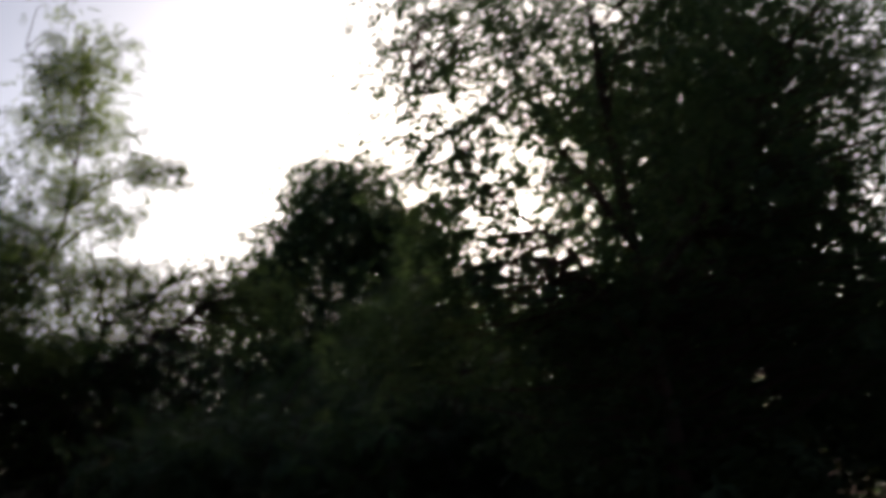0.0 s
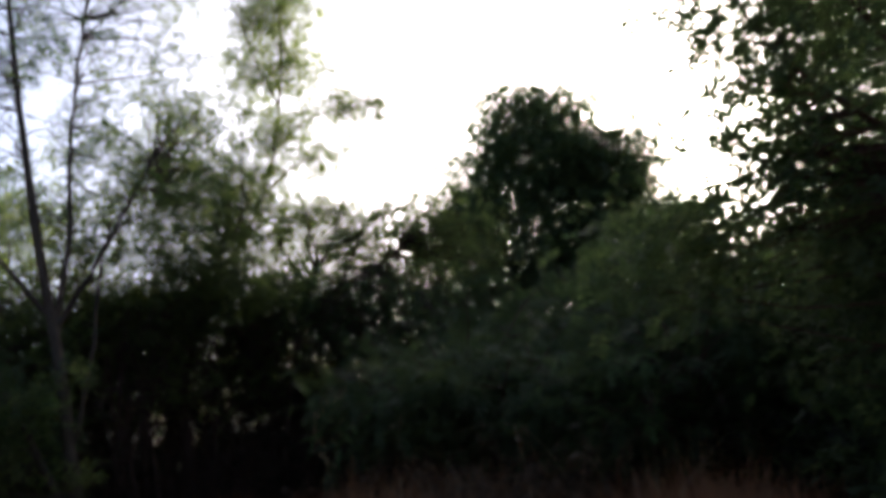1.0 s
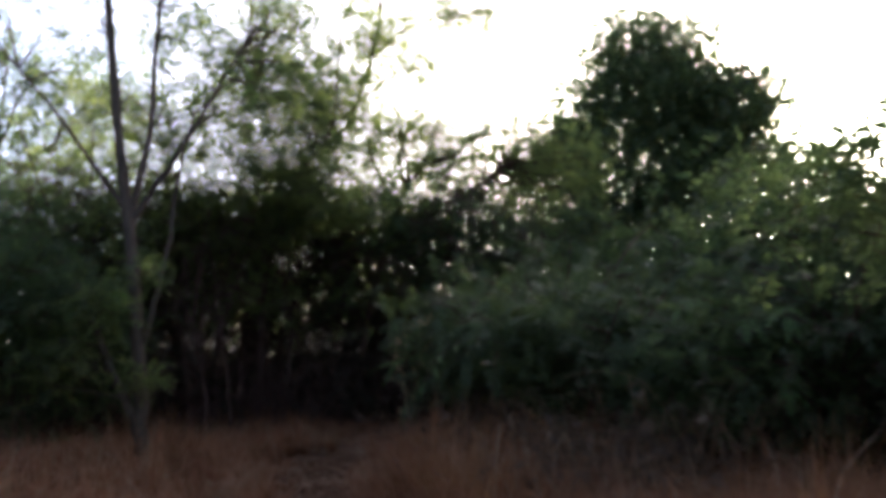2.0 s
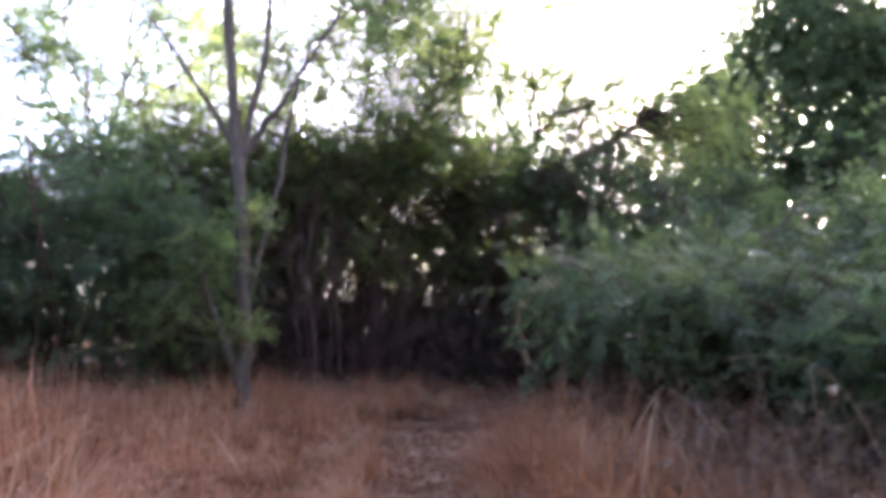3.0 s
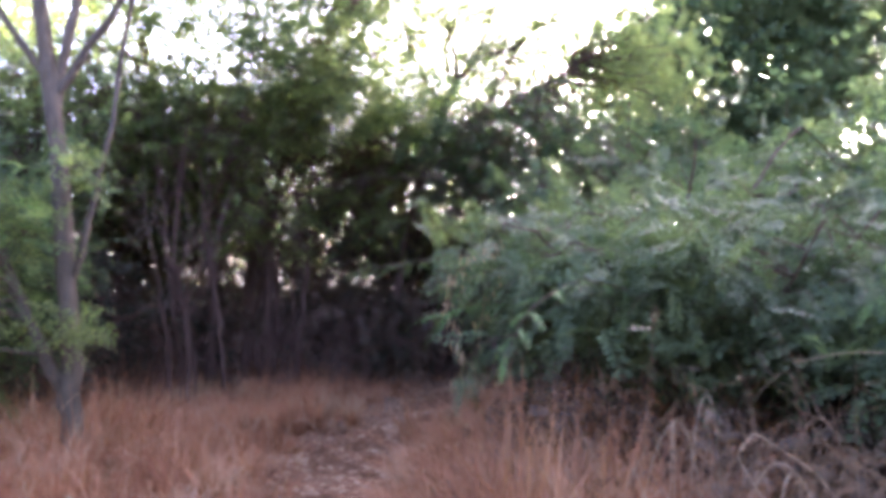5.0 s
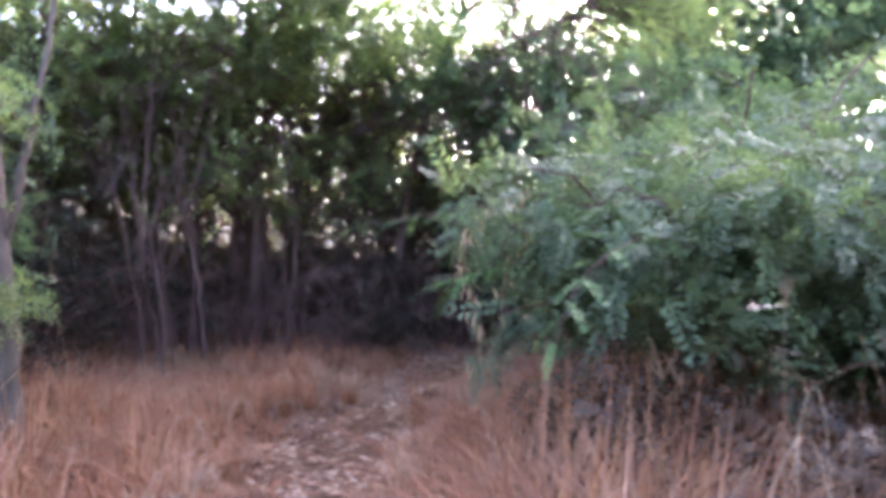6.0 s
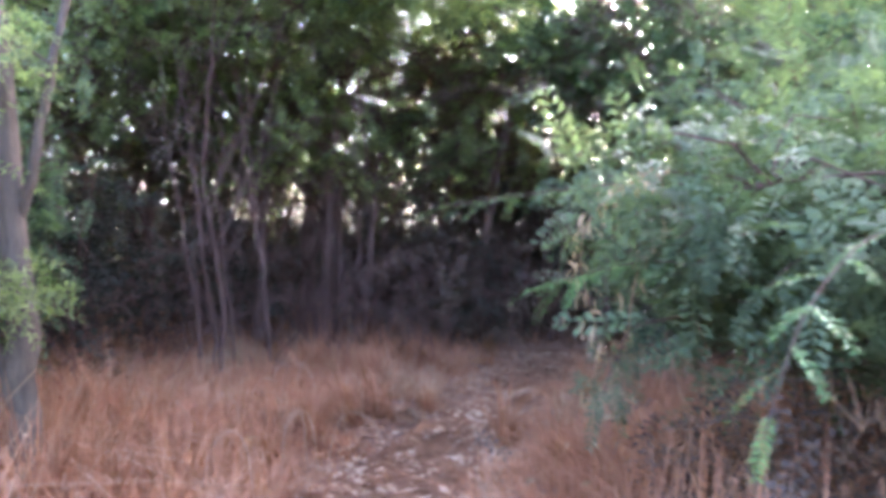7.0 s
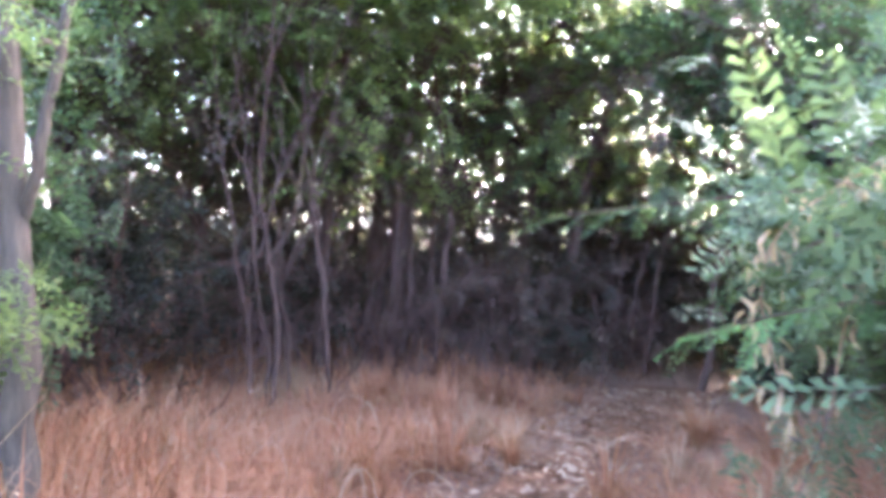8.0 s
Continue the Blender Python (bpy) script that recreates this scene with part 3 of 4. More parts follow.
# ---- the thicket: many-stemmed small trees with a dark, browned roof of leaves ----
def thicket_tree(x, y, count, reach, tall, radius, blobs, leaves, seed, label, per=15, mixes=()):
    rng = np.random.default_rng(seed)
    stems = []
    for i in range(count):
        a = rng.uniform(0, 2 * math.pi)
        fx, fy = x + rng.normal(0, reach * 0.35), y + rng.normal(0, reach * 0.35)
        tx, ty_ = fx + math.cos(a) * reach * rng.uniform(0.2, 1.1), fy + math.sin(a) * reach * rng.uniform(0.2, 0.9)
        h = tall * rng.uniform(0.75, 1.1)
        thick = radius * rng.uniform(0.45, 1.15)
        pts = [np.array([fx + (tx - fx) * u ** 1.4 + rng.normal(0, 0.045) * min(1, 3 * u), fy + (ty_ - fy) * u, h * u]) for u in (0, 0.18, 0.36, 0.55, 0.76, 1.0)]
        stems.append(([tuple(p) for p in pts], thick, radius * 0.22))
        # limbs that fork off and rise through the leaves
        for k in (2, 3):
            way = np.array([rng.normal(0, 0.45), rng.normal(0, 0.3), 1.0])
            tip = pts[k] + way * h * rng.uniform(0.35, 0.6)
            stems.append(([tuple(pts[k]), tuple((pts[k] + tip) / 2 + np.array([rng.normal(0, 0.1), 0, -0.08])), tuple(tip)], thick * 0.55, radius * 0.16))
    return plant("thicket_tree", label, "tree", "many-stemmed trees of the thicket", stems, blobs, leaves, SPRAY_MID, BARK_DARK, per=per, spread=0.27, size=0.76, seed=seed, mixes=mixes)


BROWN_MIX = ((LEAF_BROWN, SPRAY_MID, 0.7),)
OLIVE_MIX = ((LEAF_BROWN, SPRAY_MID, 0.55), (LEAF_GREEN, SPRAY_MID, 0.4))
ROOF = "many-stemmed small tree with a dark roof of leaves"
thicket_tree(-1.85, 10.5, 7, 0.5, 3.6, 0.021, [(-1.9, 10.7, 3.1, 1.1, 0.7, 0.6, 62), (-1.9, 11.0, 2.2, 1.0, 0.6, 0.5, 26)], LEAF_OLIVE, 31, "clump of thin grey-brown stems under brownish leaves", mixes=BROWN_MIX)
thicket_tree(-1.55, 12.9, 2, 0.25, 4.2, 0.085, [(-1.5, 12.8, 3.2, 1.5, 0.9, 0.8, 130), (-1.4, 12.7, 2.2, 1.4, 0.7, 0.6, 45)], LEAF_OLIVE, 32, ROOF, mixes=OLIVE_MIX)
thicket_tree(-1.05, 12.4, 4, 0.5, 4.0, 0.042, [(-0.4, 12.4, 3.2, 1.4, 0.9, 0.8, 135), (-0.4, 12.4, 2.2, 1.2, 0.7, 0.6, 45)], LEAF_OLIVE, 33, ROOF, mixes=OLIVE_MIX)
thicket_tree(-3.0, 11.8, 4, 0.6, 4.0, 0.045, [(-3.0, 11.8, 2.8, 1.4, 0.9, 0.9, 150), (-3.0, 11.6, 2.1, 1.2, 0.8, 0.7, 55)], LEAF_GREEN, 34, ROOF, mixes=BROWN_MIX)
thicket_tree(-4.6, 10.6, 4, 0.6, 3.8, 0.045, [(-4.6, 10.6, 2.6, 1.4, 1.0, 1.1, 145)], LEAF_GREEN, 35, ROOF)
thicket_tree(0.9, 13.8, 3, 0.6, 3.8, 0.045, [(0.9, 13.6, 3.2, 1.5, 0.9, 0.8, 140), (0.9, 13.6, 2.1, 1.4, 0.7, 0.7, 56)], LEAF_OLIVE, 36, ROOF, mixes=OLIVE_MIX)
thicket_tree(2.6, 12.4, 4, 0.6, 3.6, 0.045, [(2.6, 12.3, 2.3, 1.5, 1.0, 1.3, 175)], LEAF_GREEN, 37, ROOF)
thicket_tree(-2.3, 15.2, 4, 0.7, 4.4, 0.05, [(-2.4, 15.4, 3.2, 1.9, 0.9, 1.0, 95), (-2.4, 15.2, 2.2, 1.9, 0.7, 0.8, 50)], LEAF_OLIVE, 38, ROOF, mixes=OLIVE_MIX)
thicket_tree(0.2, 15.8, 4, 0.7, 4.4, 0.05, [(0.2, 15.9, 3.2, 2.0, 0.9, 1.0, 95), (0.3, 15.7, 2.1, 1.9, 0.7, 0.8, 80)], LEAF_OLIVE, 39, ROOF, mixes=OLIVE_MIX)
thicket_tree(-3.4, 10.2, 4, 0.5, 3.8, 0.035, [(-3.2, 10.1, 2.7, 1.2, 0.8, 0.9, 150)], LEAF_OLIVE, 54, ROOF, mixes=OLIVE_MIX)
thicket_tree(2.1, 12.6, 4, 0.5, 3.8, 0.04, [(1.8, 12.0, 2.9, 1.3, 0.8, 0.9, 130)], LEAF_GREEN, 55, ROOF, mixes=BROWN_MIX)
thicket_tree(-5.0, 14.6, 4, 0.7, 4.2, 0.05, [(-5.0, 14.6, 2.6, 1.9, 1.0, 1.5, 165)], LEAF_GREEN, 40, ROOF)
thicket_tree(3.6, 15.2, 4, 0.7, 4.2, 0.05, [(3.6, 15.2, 2.6, 1.9, 1.0, 1.5, 170)], LEAF_GREEN, 51, ROOF)


# ---- shrubs ----
def shrub(label, x, y, blobs, leaves, shapes, seed, tall=1.6, count=7, per=12, spread=0.24, size=1.0, bark=BARK_DARK, mixes=(), reach=0.7, stout=0.03):
    rng = np.random.default_rng(seed)
    stems = []
    for i in range(count):
        a = rng.uniform(0, 2 * math.pi)
        fx, fy = x + rng.normal(0, 0.15), y + rng.normal(0, 0.15)
        r, h = reach * rng.uniform(0.4, 1.2), tall * rng.uniform(0.6, 1.1)
        stems.append(([(fx, fy, 0), (fx + math.cos(a) * r * 0.3, fy + math.sin(a) * r * 0.3, h * 0.5), (fx + math.cos(a) * r, fy + math.sin(a) * r, h)], stout * rng.uniform(0.7, 1.2), stout * 0.27))
    return plant("shrub", label, "shrub", "shrubs of the thicket", stems, blobs, leaves, shapes, bark, per=per, spread=spread, size=size, seed=seed, mixes=mixes)


feathery = shrub("large feathery blue-green shrub overhanging the path", 2.4, 7.3,
      [(2.5, 7.3, 1.43, 1.7, 1.0, 0.6, 185), (1.4, 7.2, 1.42, 0.45, 0.45, 0.34, 32), (1.1, 7.2, 1.5, 0.25, 0.25, 0.25, 8), (2.6, 6.95, 1.3, 0.8, 0.5, 0.38, 44), (1.75, 6.6, 1.42, 0.45, 0.35, 0.34, 28)],
      LEAF_BLUE, SPRAY_FINE, 41, 1.8, 9, per=14, reach=1.3)
green_shrub = shrub("broad green shrub with drooping leafy shoots", 4.2, 6.2,
      [(4.2, 6.2, 1.4, 1.3, 1.2, 1.0, 170), (3.1, 5.9, 1.2, 0.7, 0.6, 0.5, 50)], LEAF_GREEN, SPRAY_FINE, 42, 2.2, 8, per=13, reach=1.0)
shrub("tall feathery shrub crowding behind the others", 2.6, 9.3, [(2.7, 9.3, 1.7, 1.7, 1.0, 0.85, 180), (1.75, 9.6, 1.5, 0.5, 0.6, 0.6, 28), (4.3, 9.6, 1.75, 1.2, 0.9, 0.9, 90)], LEAF_BLUE, SPRAY_FINE, 43, 2.4, 8, per=12, reach=1.0)
DEEP = "dense dark green shrub in the shade of the tall trees"
for i, (x, y, w, h, n) in enumerate([(6.0, 5.0, 1.6, 3.0, 200), (5.4, 7.6, 1.5, 3.5, 200), (8.0, 3.0, 1.6, 3.0, 170), (7.6, 6.4, 1.6, 3.4, 180), (6.5, 10.4, 1.8, 4.0, 180),
                                     (4.7, 12.4, 1.8, 3.7, 190), (8.8, 9.2, 1.8, 4.0, 170), (10.2, 5.8, 1.7, 3.6, 160), (5.2, 3.0, 1.1, 1.8, 100), (10.0, 1.6, 1.7, 3.2, 150),
                                     (7.2, 13.0, 1.8, 3.4, 140), (9.8, 12.4, 1.8, 3.2, 130), (5.9, 11.6, 1.3, 3.3, 130)]):
    shrub(DEEP, x, y, [(x, y, h * 0.5, w, w * 0.8, h * 0.52, n)], LEAF_GREEN, SPRAY_BROAD, 70 + i, h * 0.85, 8, per=10, spread=0.27, size=1.22, reach=w * 0.7)
ROUND = "rounded dark green shrub behind the tall grass"
shrub(ROUND, -3.9, 8.2, [(-3.9, 8.2, 1.7, 1.6, 0.9, 1.25, 190), (-2.7, 8.4, 1.4, 0.6, 0.6, 0.8, 40)], LEAF_GREEN, SPRAY_FINE, 47, 2.5, 8, per=14, reach=1.1)
shrub(ROUND, -6.0, 7.6, [(-6.0, 7.6, 1.5, 1.5, 1.1, 1.4, 170)], LEAF_GREEN, SPRAY_BROAD, 48, 2.4, 8, per=16, size=0.8, reach=1.1)
shrub(ROUND, -5.4, 9.6, [(-5.4, 9.6, 1.6, 1.4, 0.9, 1.6, 170)], LEAF_GREEN, SPRAY_BROAD, 52, 2.6, 8, per=16, size=0.8, reach=1.1)
shrub(ROUND, -7.4, 10.4, [(-7.4, 10.4, 1.6, 1.5, 1.0, 1.6, 170)], LEAF_GREEN, SPRAY_BROAD, 53, 2.6, 8, per=16, size=0.8, reach=1.1)
# undergrowth as dark fill: its leaf colour already holds the shade
shrub("leafy undergrowth coloured dark as deep shade beneath the trees", -3.2, 10.2, [(-3.2, 10.2, 1.0, 1.1, 0.6, 0.9, 70)], LEAF_DARK, SPRAY_MID, 49, 1.6, 8, per=8)
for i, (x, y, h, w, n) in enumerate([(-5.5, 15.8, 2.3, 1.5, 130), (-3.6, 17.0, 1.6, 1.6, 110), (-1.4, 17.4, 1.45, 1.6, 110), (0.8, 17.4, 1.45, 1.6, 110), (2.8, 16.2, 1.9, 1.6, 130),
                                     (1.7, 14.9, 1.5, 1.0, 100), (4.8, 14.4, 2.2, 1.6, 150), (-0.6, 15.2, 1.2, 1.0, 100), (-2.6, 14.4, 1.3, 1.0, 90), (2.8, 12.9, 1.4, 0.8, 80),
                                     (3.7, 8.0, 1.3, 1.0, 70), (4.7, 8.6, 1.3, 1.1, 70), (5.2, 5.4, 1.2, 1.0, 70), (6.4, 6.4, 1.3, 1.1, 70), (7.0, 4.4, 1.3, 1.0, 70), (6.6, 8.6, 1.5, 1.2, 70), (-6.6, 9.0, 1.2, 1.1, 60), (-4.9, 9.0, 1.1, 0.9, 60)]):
    shrub("leafy undergrowth coloured dark as deep shade beneath the trees", x, y, [(x, y, h * 0.44, w, 0.8, h * 0.5, n)], LEAF_DARK, SPRAY_BROAD, 60 + i, h, 6, per=8, spread=0.26, size=1.15)
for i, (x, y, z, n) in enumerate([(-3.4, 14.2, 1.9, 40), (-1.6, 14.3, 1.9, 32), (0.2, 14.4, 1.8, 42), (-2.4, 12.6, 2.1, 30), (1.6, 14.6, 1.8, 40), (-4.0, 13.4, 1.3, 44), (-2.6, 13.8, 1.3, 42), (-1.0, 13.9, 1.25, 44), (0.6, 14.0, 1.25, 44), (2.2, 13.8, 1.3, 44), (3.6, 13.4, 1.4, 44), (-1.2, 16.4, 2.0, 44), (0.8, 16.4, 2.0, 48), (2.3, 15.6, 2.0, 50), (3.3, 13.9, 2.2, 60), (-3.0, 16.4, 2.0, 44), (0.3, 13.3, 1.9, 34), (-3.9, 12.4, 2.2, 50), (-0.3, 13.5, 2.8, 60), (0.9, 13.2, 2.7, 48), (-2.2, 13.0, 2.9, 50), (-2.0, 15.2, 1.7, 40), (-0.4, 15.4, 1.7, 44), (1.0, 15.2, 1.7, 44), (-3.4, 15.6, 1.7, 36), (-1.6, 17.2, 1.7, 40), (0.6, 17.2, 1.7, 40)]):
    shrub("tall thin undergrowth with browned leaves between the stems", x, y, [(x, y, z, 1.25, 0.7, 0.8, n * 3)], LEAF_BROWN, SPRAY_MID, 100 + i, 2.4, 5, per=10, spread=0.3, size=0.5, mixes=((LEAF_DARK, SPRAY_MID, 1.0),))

# unseen woods added behind and beside the start, blocking skylight from there
rw = np.random.default_rng(78)
n, m = 5200, 2400
blocker_at = np.vstack([np.stack([rw.uniform(-17, 17, n), rw.uniform(-13, -9, n), rw.uniform(0.1, 9.0, n)], 1), np.stack([rw.uniform(-15, -11.5, m), rw.uniform(-9, 6, m), rw.uniform(0.1, 7.5, m)], 1)])
v, f = scattered(SPRAY_BROAD, blocker_at, rw.normal(0, 1, (n + m, 3)) * (1, 1, 0.5), rw.uniform(2.6, 4.2, n + m), rw)
tagged(new("woods", mesh_of("woods", v, f, LEAF_GREEN)), "unseen leafy woods added to block skylight", "woods", kind="stuff")

# low brush added far behind the thicket, coloured dark to cover bright ground
rf = np.random.default_rng(77)
n = 3800
far_at = np.stack([rf.uniform(-14, 15, n), rf.uniform(18.6, 22.0, n), rf.uniform(0.05, 1.0, n) ** 1.3 * 1.05], 1)
v, f = scattered(SPRAY_BROAD, far_at, rf.normal(0, 1, (n, 3)) * (1, 1, 0.4), rf.uniform(1.0, 1.9, n), rf)
tagged(new("added_far_brush", mesh_of("added_far_brush", v, f, LEAF_DARK)), "added low brush, coloured dark, beyond the thicket", "brush", kind="stuff")
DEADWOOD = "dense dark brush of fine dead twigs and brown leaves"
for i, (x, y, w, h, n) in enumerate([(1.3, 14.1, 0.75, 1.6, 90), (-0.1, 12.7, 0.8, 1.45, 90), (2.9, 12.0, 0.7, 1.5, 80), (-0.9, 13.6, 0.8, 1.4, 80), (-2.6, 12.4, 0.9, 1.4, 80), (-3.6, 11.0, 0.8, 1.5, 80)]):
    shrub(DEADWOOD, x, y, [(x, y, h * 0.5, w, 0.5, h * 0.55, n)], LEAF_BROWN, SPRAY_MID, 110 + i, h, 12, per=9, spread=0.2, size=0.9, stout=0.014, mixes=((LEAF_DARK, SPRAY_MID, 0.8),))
for i, (x, y, w, h, n) in enumerate([(2.2, 6.3, 0.8, 0.85, 70), (3.1, 5.6, 0.8, 0.9, 70), (1.35, 6.9, 0.5, 1.05, 70)]):
    shrub("low dry brush with brown withered leaves under green shrubs", x, y, [(x, y, h * 0.5, w, 0.4, h * 0.5, n)], LEAF_BROWN, SPRAY_MID, 120 + i, h, 10, per=6, spread=0.16, size=0.6, bark=TWIG_DRY, stout=0.006)


# ---- leafy and withered shoots at the edge of the feathery shrub ----
LEAF_MESHES = {}


def leaf_mesh(material, k):
    """One pinnate leaf, shared by all the shoots that carry it."""
    key = (material.name, k)
    if key not in LEAF_MESHES:
        v, f = SPRAY_NEAR[k % 4]
        LEAF_MESHES[key] = mesh_of("leaf", v, f, material)
    return LEAF_MESHES[key]


def curled_mesh(k):
    """A dry, folded and curled leaf that hangs down along -z."""
    key = ("curled", k)
    if key not in LEAF_MESHES:
        rng = np.random.default_rng(300 + k)
        vs, fs = [], []
        for i in range(6):
            u = i / 5
            w = 0.015 * math.sin(math.pi * (0.12 + 0.83 * u)) * rng.uniform(0.8, 1.2)
            a = 0.9 * u * (1 if k % 2 else -1)
            bend = 0.035 * math.sin(2.6 * u)
            vs += [(-w * math.cos(a) + bend, -w * math.sin(a), -0.12 * u), (bend, 0.012, -0.12 * u), (w * math.cos(a) + bend, w * math.sin(a), -0.12 * u)]
        for i in range(5):
            for j in range(2):
                q = i * 3 + j
                fs.append((q, q + 1, q + 4, q + 3))
        LEAF_MESHES[key] = mesh_of("dry_leaf", np.array(vs), np.array(fs), TAN, True)
    return LEAF_MESHES[key]


TAN = leaf_material("withered tan leaves", (0.20, 0.118, 0.062), (0.38, 0.24, 0.138), (0.55, 0.385, 0.24), 0.3, 0.7)


def shoot(parent, points, count, size, material, rng, thick=0.006, dry=0):
    """A drooping twig with pinnate leaves on both sides, and withered leaves where it has died back."""
    base = np.array(parent.location)
    line = smooth_line(points, 6)
    v, f = tube(line, thick, thick * 0.35, 6)
    stem = part_np("shoot", v - base, f, BARK_DARK if not dry else TWIG_DRY, parent, smooth=True)
    side = 1
    for i in range(count):
        u = 0.2 + 0.8 * (i + rng.uniform(0, 0.6)) / count
        k = min(int(u * (len(line) - 1)), len(line) - 2)
        along = line[k + 1] - line[k]
        along /= np.linalg.norm(along) + 1e-9
        out = np.cross(along, (0, 0, 1))
        out /= np.linalg.norm(out) + 1e-9
        side = -side
        way = Vector(along * rng.uniform(0.5, 1.0) + out * side * rng.uniform(0.5, 1.0) + np.array([0, 0, rng.uniform(-0.35, 0.15)]))
        if i == count - 1:
            way = Vector(along)
        leaf = new("leaf", leaf_mesh(material, int(rng.integers(0, 4))))
        leaf.parent = stem
        leaf.matrix_basis = Matrix.LocRotScale(Vector(line[k] - base), way.to_track_quat("X", "Z"), Vector((1, 1, 1)) * size * rng.uniform(0.75, 1.2))
    for i in range(dry):
        u = (i + rng.uniform(0, 1)) / dry
        k = min(int(u * (len(line) - 1)), len(line) - 2)
        leaf = new("dry_leaf", curled_mesh(int(rng.integers(0, 5))))
        leaf.parent = stem
        leaf.matrix_basis = Matrix.LocRotScale(Vector(line[k] - base + rng.normal(0, 0.03, 3)), Euler((rng.normal(0, 0.35), rng.normal(0, 0.35), rng.uniform(0, 6.28))), Vector((1, 1, 1)) * rng.uniform(0.35, 0.7))
    return stem


rsh = np.random.default_rng(91)
shoot(feathery, [(1.1, 7.3, 1.6), (0.75, 7.42, 1.6), (0.38, 7.57, 1.55), (0.0, 7.74, 1.49)], 14, 0.66, LEAF_BLUE, rsh)
shoot(feathery, [(1.1, 7.3, 1.5), (0.88, 7.25, 1.51), (0.7, 7.2, 1.45), (0.56, 7.15, 1.38)], 9, 0.7, LEAF_BLUE, rsh)
shoot(feathery, [(1.05, 7.2, 1.28), (0.82, 7.15, 1.3), (0.6, 7.12, 1.26), (0.38, 7.14, 1.19)], 15, 0.6, LEAF_FRESH, rsh)
shoot(feathery, [(1.0, 7.2, 1.1), (0.75, 7.1, 1.05), (0.68, 7.05, 0.94), (0.62, 7.0, 0.82)], 10, 0.72, LEAF_BLUE, rsh)
shoot(feathery, [(0.9, 7.25, 1.7), (0.62, 7.2, 1.5), (0.55, 7.17, 1.3), (0.62, 7.14, 1.0), (0.6, 7.12, 0.7)], 5, 0.5, LEAF_BLUE, rsh, 0.005, 56)
shoot(feathery, [(1.0, 7.25, 1.5), (0.78, 7.15, 1.3), (0.72, 7.1, 0.95), (0.70, 7.08, 0.62)], 4, 0.6, LEAF_BLUE, rsh, 0.004, 16)
shoot(feathery, [(1.45, 6.4, 1.4), (1.08, 6.0, 1.45), (0.75, 5.6, 1.32), (0.61, 5.44, 1.1)], 11, 0.46, LEAF_FRESH, rsh, 0.004)
for i in range(18):
    a, e = rsh.uniform(2.6, 4.9), rsh.uniform(-0.12, 0.7)
    d = np.array([math.cos(a) * math.cos(e), math.sin(a) * math.cos(e), math.sin(e)])
    p = np.array([2.55, 7.3, 1.3]) + d * (1.4, 0.9, 0.72)
    q = p + d * (0.45, 0.4, 0.1) + (0, 0, -0.1)
    shoot(feathery, [tuple(p - d * 0.3), tuple((p + q) / 2 + np.array([0, 0, 0.06])), tuple(q)], 8, rsh.uniform(0.6, 0.85), LEAF_BLUE, rsh)
for i in range(14):
    a, e = rsh.uniform(2.6, 4.7), rsh.uniform(-0.7, 0.5)
    d = np.array([math.cos(a) * math.cos(e), math.sin(a) * math.cos(e), math.sin(e)])
    p = np.array([4.0, 6.2, 1.5]) + d * (1.2, 1.05, 1.1)
    q = p + d * (0.4, 0.4, 0.1) + (0, 0, -0.12)
    shoot(green_shrub, [tuple(p - d * 0.3), tuple((p + q) / 2 + np.array([0, 0, 0.06])), tuple(q)], 8, rsh.uniform(0.6, 0.85), LEAF_BLUE if i % 3 else LEAF_FRESH, rsh)


# ---- dry and dead growth ----
def tangle(name, label, category, x, y, width, depth, tall, count, material, seed, thick=0.005, arch=0.5, tips=None):
    """A heap of thin, bent dry stems rising from the ground, with bits of withered leaf."""
    rng = np.random.default_rng(seed)
    body = tagged(new(name), label, category, "dry growth beside the path")
    body.location = (x, y, 0)
    pieces, ends = [], []
    for i in range(count):
        at = np.array([rng.normal(0, width * 0.5), rng.normal(0, depth * 0.5), 0.0])
        way = np.array([rng.normal(0, 0.5) * arch, rng.normal(0, 0.3) * arch, 1.0])
        reach = tall * rng.uniform(0.7, 1.5)
        pts = [at]
        for k in range(6):
            at = at + way / np.linalg.norm(way) * reach / 6
            if at[2] > tall * rng.uniform(0.6, 1.0):
                way[2] = -abs(way[2]) * rng.uniform(0.0, 0.7)
            way = way + rng.normal(0, 0.28, 3) * (arch, arch * 0.6, 0.6) - (0, 0, 0.1 * arch)
            at[2] = max(at[2], 0.03)
            pts.append(at)
        line = smooth_line(pts, 3)
        pieces.append(tube(line, thick * rng.uniform(0.7, 1.5), thick * 0.3, 4))
        for k in range(2):
            s = line[rng.integers(4, len(line))]
            w = rng.normal(0, 0.14, 3) + (0, 0, 0.05)
            pieces.append(tube(smooth_line([s, s + w * 0.6 + rng.normal(0, 0.02, 3), s + w * 1.4], 3), thick * 0.6, thick * 0.25, 3))
            ends.append(s + w * 1.2)
    half = len(pieces) // 4
    for k in range(4):
        v, f = joined(pieces[k * half:(k + 1) * half])
        tagged(part_np("stem", v, f, material, body, smooth=True), kind="stuff")
    if tips:
        c = np.repeat(np.array(ends), 2, 0)
        v, f = scattered(SPRAY_MID, c, rng.normal(0, 1, (len(c), 3)) + (0, 0, -0.6), rng.uniform(0.15, 0.4, len(c)), rng)
        tagged(part_np("withered_leaf", v, f, tips, body), kind="stuff")
    return body


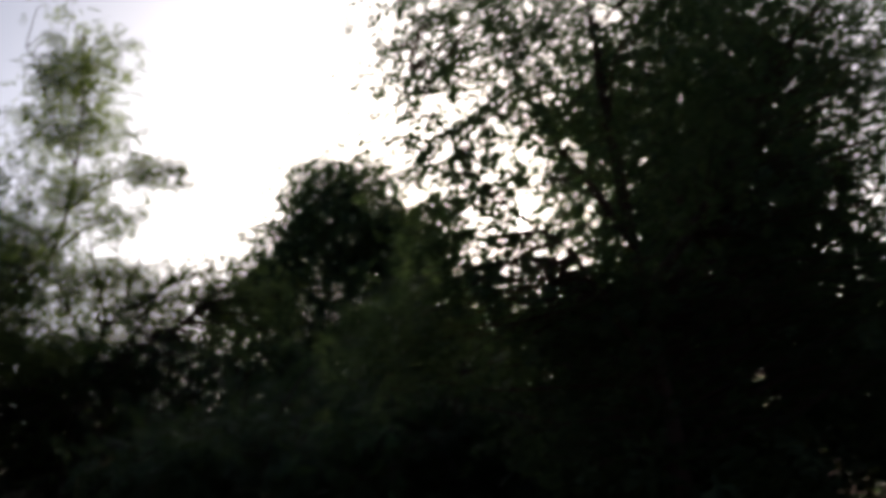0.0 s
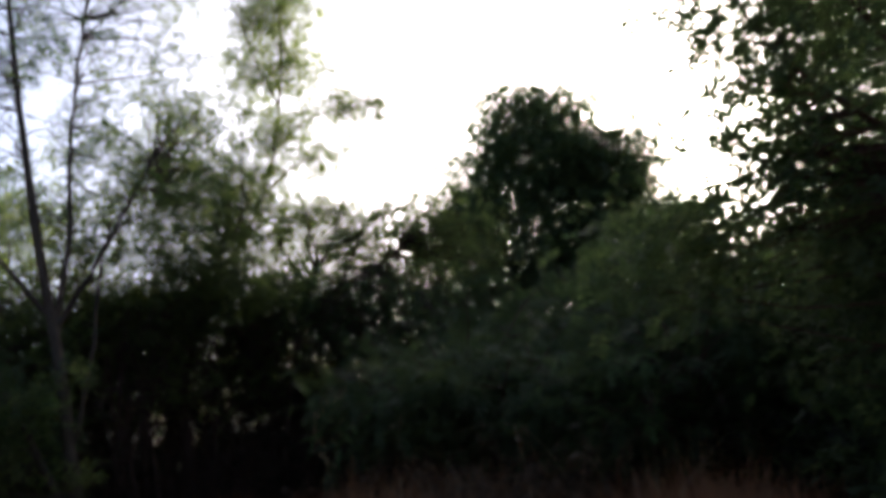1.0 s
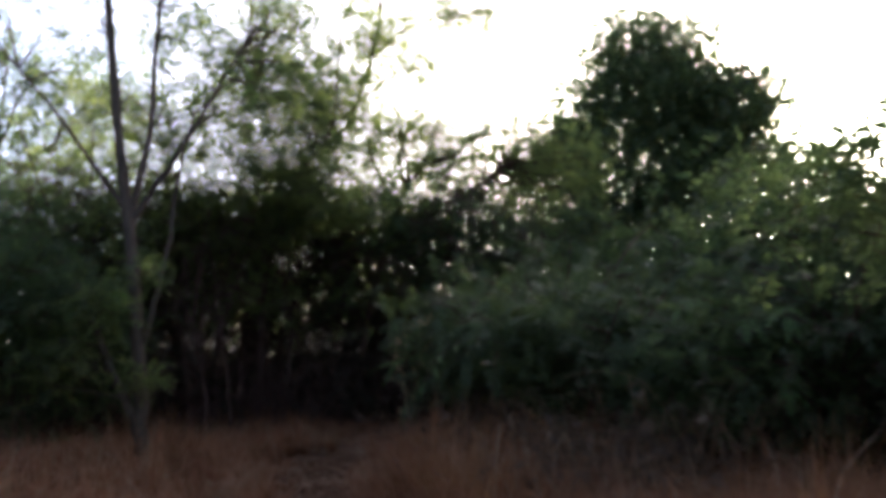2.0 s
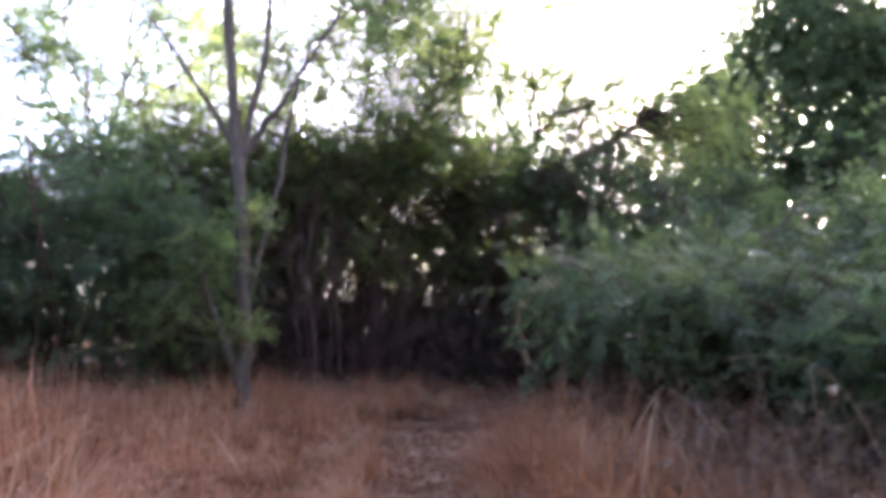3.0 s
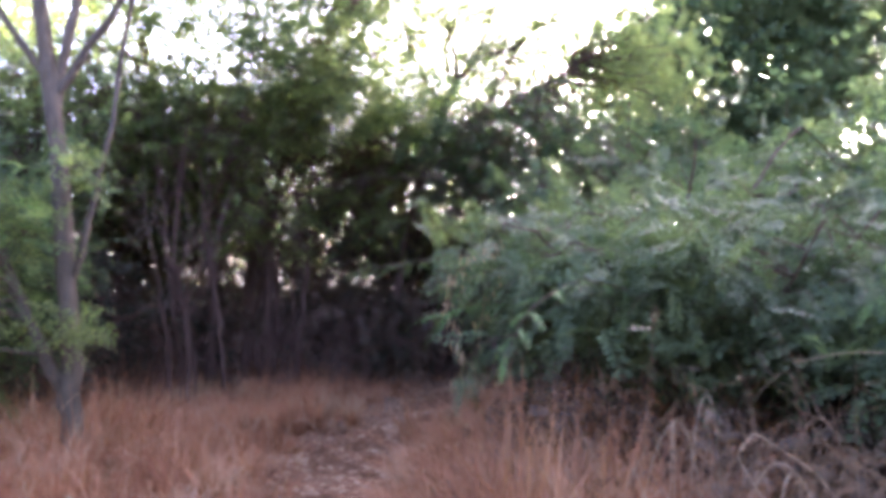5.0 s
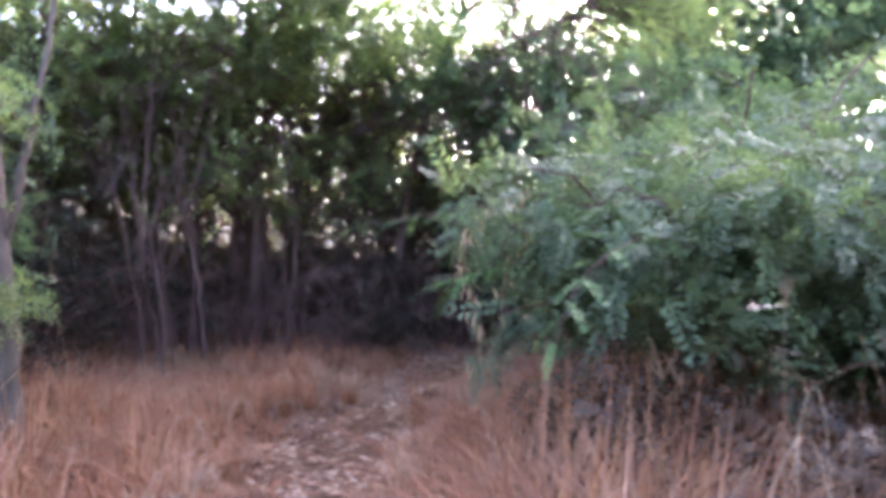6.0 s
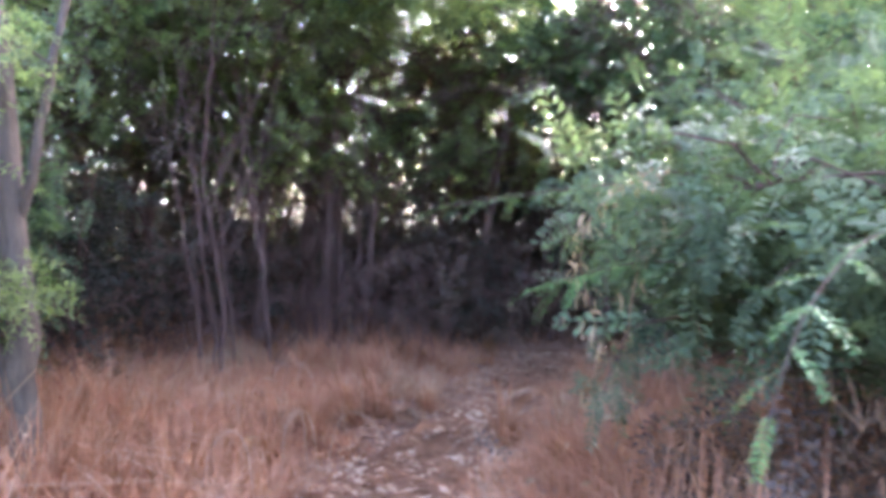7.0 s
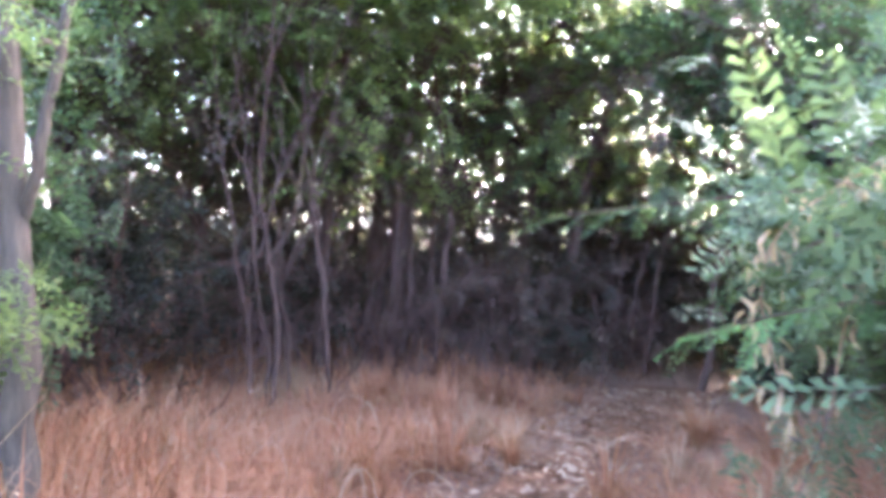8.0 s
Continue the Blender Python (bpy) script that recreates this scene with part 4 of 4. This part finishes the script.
tangle("dry_shrub", "tangled dry brown brush with bleached stems beside the grass", "dry shrub", 1.45, 4.9, 0.9, 0.8, 0.85, 48, TWIG_DRY, 81, 0.0028, 0.5, LEAF_BROWN)
tangle("dry_shrub", "tangled dry brown brush with bleached stems beside the grass", "dry shrub", 2.4, 5.2, 1.0, 0.8, 1.05, 70, TWIG_DRY, 82, 0.003, 0.55, LEAF_BROWN)
tangle("dry_shrub", "low dry brush with withered leaves under the feathery shrub", "dry shrub", 1.6, 6.2, 0.8, 0.5, 0.6, 45, TWIG_DRY, 83, 0.0026, 0.5, LEAF_BROWN)
tangle("dead_brush", "dead grey brush of bent bare branches in shade", "dead brush", -2.9, 9.7, 0.9, 0.5, 1.6, 60, BARK_TWIG, 84, 0.005, 1.2, LEAF_DARK)
tangle("dead_brush", "dead grey brush of bent bare branches in shade", "dead brush", -3.9, 9.6, 0.8, 0.5, 1.5, 50, TWIG_DRY, 85, 0.0045, 1.2, LEAF_DARK)
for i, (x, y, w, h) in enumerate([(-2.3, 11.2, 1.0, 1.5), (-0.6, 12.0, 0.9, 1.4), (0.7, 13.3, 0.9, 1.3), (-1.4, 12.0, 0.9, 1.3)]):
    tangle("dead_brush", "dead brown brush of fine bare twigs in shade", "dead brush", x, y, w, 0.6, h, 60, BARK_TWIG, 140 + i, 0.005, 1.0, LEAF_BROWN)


def dry_stalk(label, points, r0, r1, wood=TWIG_DRY, sharp=False):
    body = tagged(new("dry_stalk"), label, "dry stalk", "single dry stalks")
    foot = np.array([points[0][0], points[0][1], 0.0])
    body.location = foot
    line = smooth_line(points, 5)
    if sharp:
        p = np.array(points)
        line = np.vstack([p[0]] + [p[i] + (p[i + 1] - p[i]) * u for i in range(len(p) - 1) for u in (0.08, 0.5, 0.92)] + [p[-1]])
    v, f = tube(line, r0, r1, 6)
    part_np("stalk", v - foot, f, wood, body, smooth=True)
    return body


dry_stalk("bleached upright broken stalk in the dry grass", [(0.79, 3.62, 0.0), (0.815, 3.61, 0.4), (0.81, 3.61, 0.7), (0.835, 3.61, 1.02)], 0.0034, 0.0030, TWIG_TAN)
dry_stalk("bleached stalk snapped over above the dry brush", [(1.24, 3.92, 0.0), (1.16, 3.91, 0.5), (1.034, 3.9, 0.88), (0.91, 3.9, 1.07), (0.955, 3.9, 1.125), (1.106, 3.9, 1.03), (1.2, 3.9, 0.9)], 0.0017, 0.0011, TWIG_TAN, True)
arch = dry_stalk("long tan stalk with a hanging side shoot above dry brush", [(2.55, 4.76, 0.0), (2.36, 4.73, 0.72), (2.12, 4.7, 1.09), (1.944, 4.7, 1.21), (1.69, 4.7, 1.235), (1.48, 4.7, 1.2)], 0.002, 0.0011, TWIG_TAN)
v, f = tube(smooth_line([(1.955, 4.7, 1.205), (1.99, 4.7, 0.97), (2.04, 4.71, 0.6)], 5), 0.0022, 0.0014, 6)
part_np("side_shoot", v - np.array(arch.location), f, TWIG_TAN, arch, smooth=True)
rk = np.random.default_rng(58)
for i in range(22):
    x, y = rk.uniform(1.1, 3.2), rk.uniform(4.3, 5.9)
    h, a, w = rk.uniform(0.5, 0.95), rk.uniform(0, 6.28), rk.uniform(0.15, 0.45)
    dx, dy = math.cos(a) * w, math.sin(a) * w * 0.6
    dry_stalk("tan stalk bent over in a loop above the brush", [(x, y, 0.0), (x + dx * 0.25, y + dy * 0.25, h * 0.7), (x + dx * 0.6, y + dy * 0.6, h), (x + dx, y + dy, h * 0.93), (x + dx * 1.3, y + dy * 1.3, h * rk.uniform(0.45, 0.7))], rk.uniform(0.0016, 0.0025), 0.0012, TWIG_TAN if i % 2 else TWIG_DRY)
for i in range(30):
    x, y = rk.uniform(0.7, 2.9), rk.uniform(3.7, 6.0)
    h, a, w = rk.uniform(0.4, 0.95), rk.normal(3.0, 0.9), rk.uniform(0.15, 0.6)
    dx, dy = math.cos(a) * w, math.sin(a) * w * 0.5
    dry_stalk("thin tan dry stalk leaning through the brush", [(x, y, 0.0), (x + dx * 0.4, y + dy * 0.4, h * 0.5), (x + dx + rk.normal(0, 0.03), y + dy, h)], rk.uniform(0.002, 0.0034), 0.0014, TWIG_TAN if i % 3 else TWIG_DRY)
for i in range(26):
    x, y = rk.uniform(-2.4, -0.1), rk.uniform(7.0, 10.6)
    if abs(x - float(trail_x(np.array(y)))) < 0.42:
        x -= 0.5
    h, a, w = rk.uniform(0.28, 0.5), rk.uniform(0, 6.28), rk.uniform(0.12, 0.3)
    dx, dy = math.cos(a) * w, math.sin(a) * w * 0.6
    dry_stalk("bleached grass stalk bent over in an arch", [(x, y, 0.0), (x + dx * 0.2, y + dy * 0.2, h * 0.75), (x + dx * 0.55, y + dy * 0.55, h), (x + dx, y + dy, h * 0.8), (x + dx * 1.2, y + dy * 1.2, h * rk.uniform(0.2, 0.5))], 0.0026, 0.0014, TWIG_TAN)
dry_stalk("thin upright dry stalk standing in the grass", [(-0.75, 10.4, 0.0), (-0.74, 10.4, 0.4), (-0.73, 10.4, 0.66)], 0.004, 0.0025)
dry_stalk("thin upright dry stalk standing in the grass", [(-0.9, 8.8, 0.0), (-0.92, 8.8, 0.3), (-0.9, 8.8, 0.5)], 0.003, 0.002)


# bits of withered leaf caught in the grass beside the path
rb = np.random.default_rng(63)
n = 640
bx, by = np.where(rb.uniform(0, 1, n) < 0.6, rb.uniform(0.35, 2.8, n), rb.uniform(-3.0, -0.4, n)), rb.uniform(3.6, 8.6, n)
c = np.stack([bx, by, ground_z(bx, by) + rb.uniform(0.0, 0.5, n) ** 1.4], 1)
d = rb.normal(0, 1, (n, 3))
d *= (rb.uniform(0.012, 0.032, n) / np.linalg.norm(d, axis=1))[:, None]
s = np.cross(d, rb.normal(0, 1, (n, 3)))
s *= (rb.uniform(0.006, 0.013, n) / np.linalg.norm(s, axis=1))[:, None]
v = np.stack([c - d, c - s + (0, 0, 0.004), c + d, c + s + (0, 0, 0.004)], 1).reshape(-1, 3)
tagged(new("leaf_bits", mesh_of("leaf_bits", v, np.arange(4 * n).reshape(-1, 4), TAN)), "pale withered leaf bits caught in the dry grass", "leaf litter", kind="stuff")


# ---- single arching grass tufts ----
def tuft_mesh(k):
    rng = np.random.default_rng(400 + k)
    n = 110
    a = rng.uniform(0, 2 * math.pi, n)
    rad = np.abs(rng.normal(0, 0.05, n))
    root = np.stack([np.cos(a) * rad, np.sin(a) * rad, np.zeros(n)], 1)
    d = np.stack([np.cos(a), np.sin(a), np.zeros(n)], 1)
    s = np.stack([-np.sin(a), np.cos(a), np.zeros(n)], 1)
    long, fall = rng.uniform(0.28, 0.62, n), rng.uniform(0.3, 1.3, n)
    w = rng.uniform(0.0018, 0.0038, n)
    cols = []
    for u, t in ((0, 1.0), (0.4, 0.95), (0.75, 0.65), (1.0, 0.1)):
        c = root + d * (long * fall * 0.75 * u ** 1.7)[:, None]
        c[:, 2] = long * (u * 1.05 - 0.62 * np.minimum(fall, 1.2) * u ** 2.4)
        cols += [c - s * (w * t)[:, None], c + s * (w * t)[:, None]]
    v = np.stack(cols, 1).reshape(-1, 3)
    q = np.array([(0, 1, 3, 2), (2, 3, 5, 4), (4, 5, 7, 6)])
    f = (q[None] + (np.arange(n) * 8)[:, None, None]).reshape(-1, 4)
    return mesh_of("grass_tuft", v, f, STRAW_PALE if k == 3 else STRAW)


TUFTS = [tuft_mesh(k) for k in range(4)]
rt = np.random.default_rng(17)
placed = 0
while placed < 150:
    x, y = rt.uniform(-3.6, 1.9), rt.uniform(4.5, 10.8)
    off = x - float(trail_x(np.array(y)))
    if abs(off) < 0.36 or (y < 7 and x > 1.3):
        continue
    k = int(rt.integers(0, 4))
    tuft = tagged(new("grass_tuft", TUFTS[k]), "bleached arching tuft of dry grass" if k == 3 else "reddish brown arching tuft of dry grass", "grass tuft", "grass tufts along the path")
    tuft.location = (x, y, float(ground_z(np.array(x), np.array(y))) - 0.01)
    tuft.rotation_euler = (rt.normal(0, 0.08), rt.normal(0, 0.08), rt.uniform(0, 6.28))
    tuft.scale = [rt.uniform(0.6, 0.85)] * 3 if k == 3 else [rt.uniform(0.7, 1.15)] * 3
    placed += 1
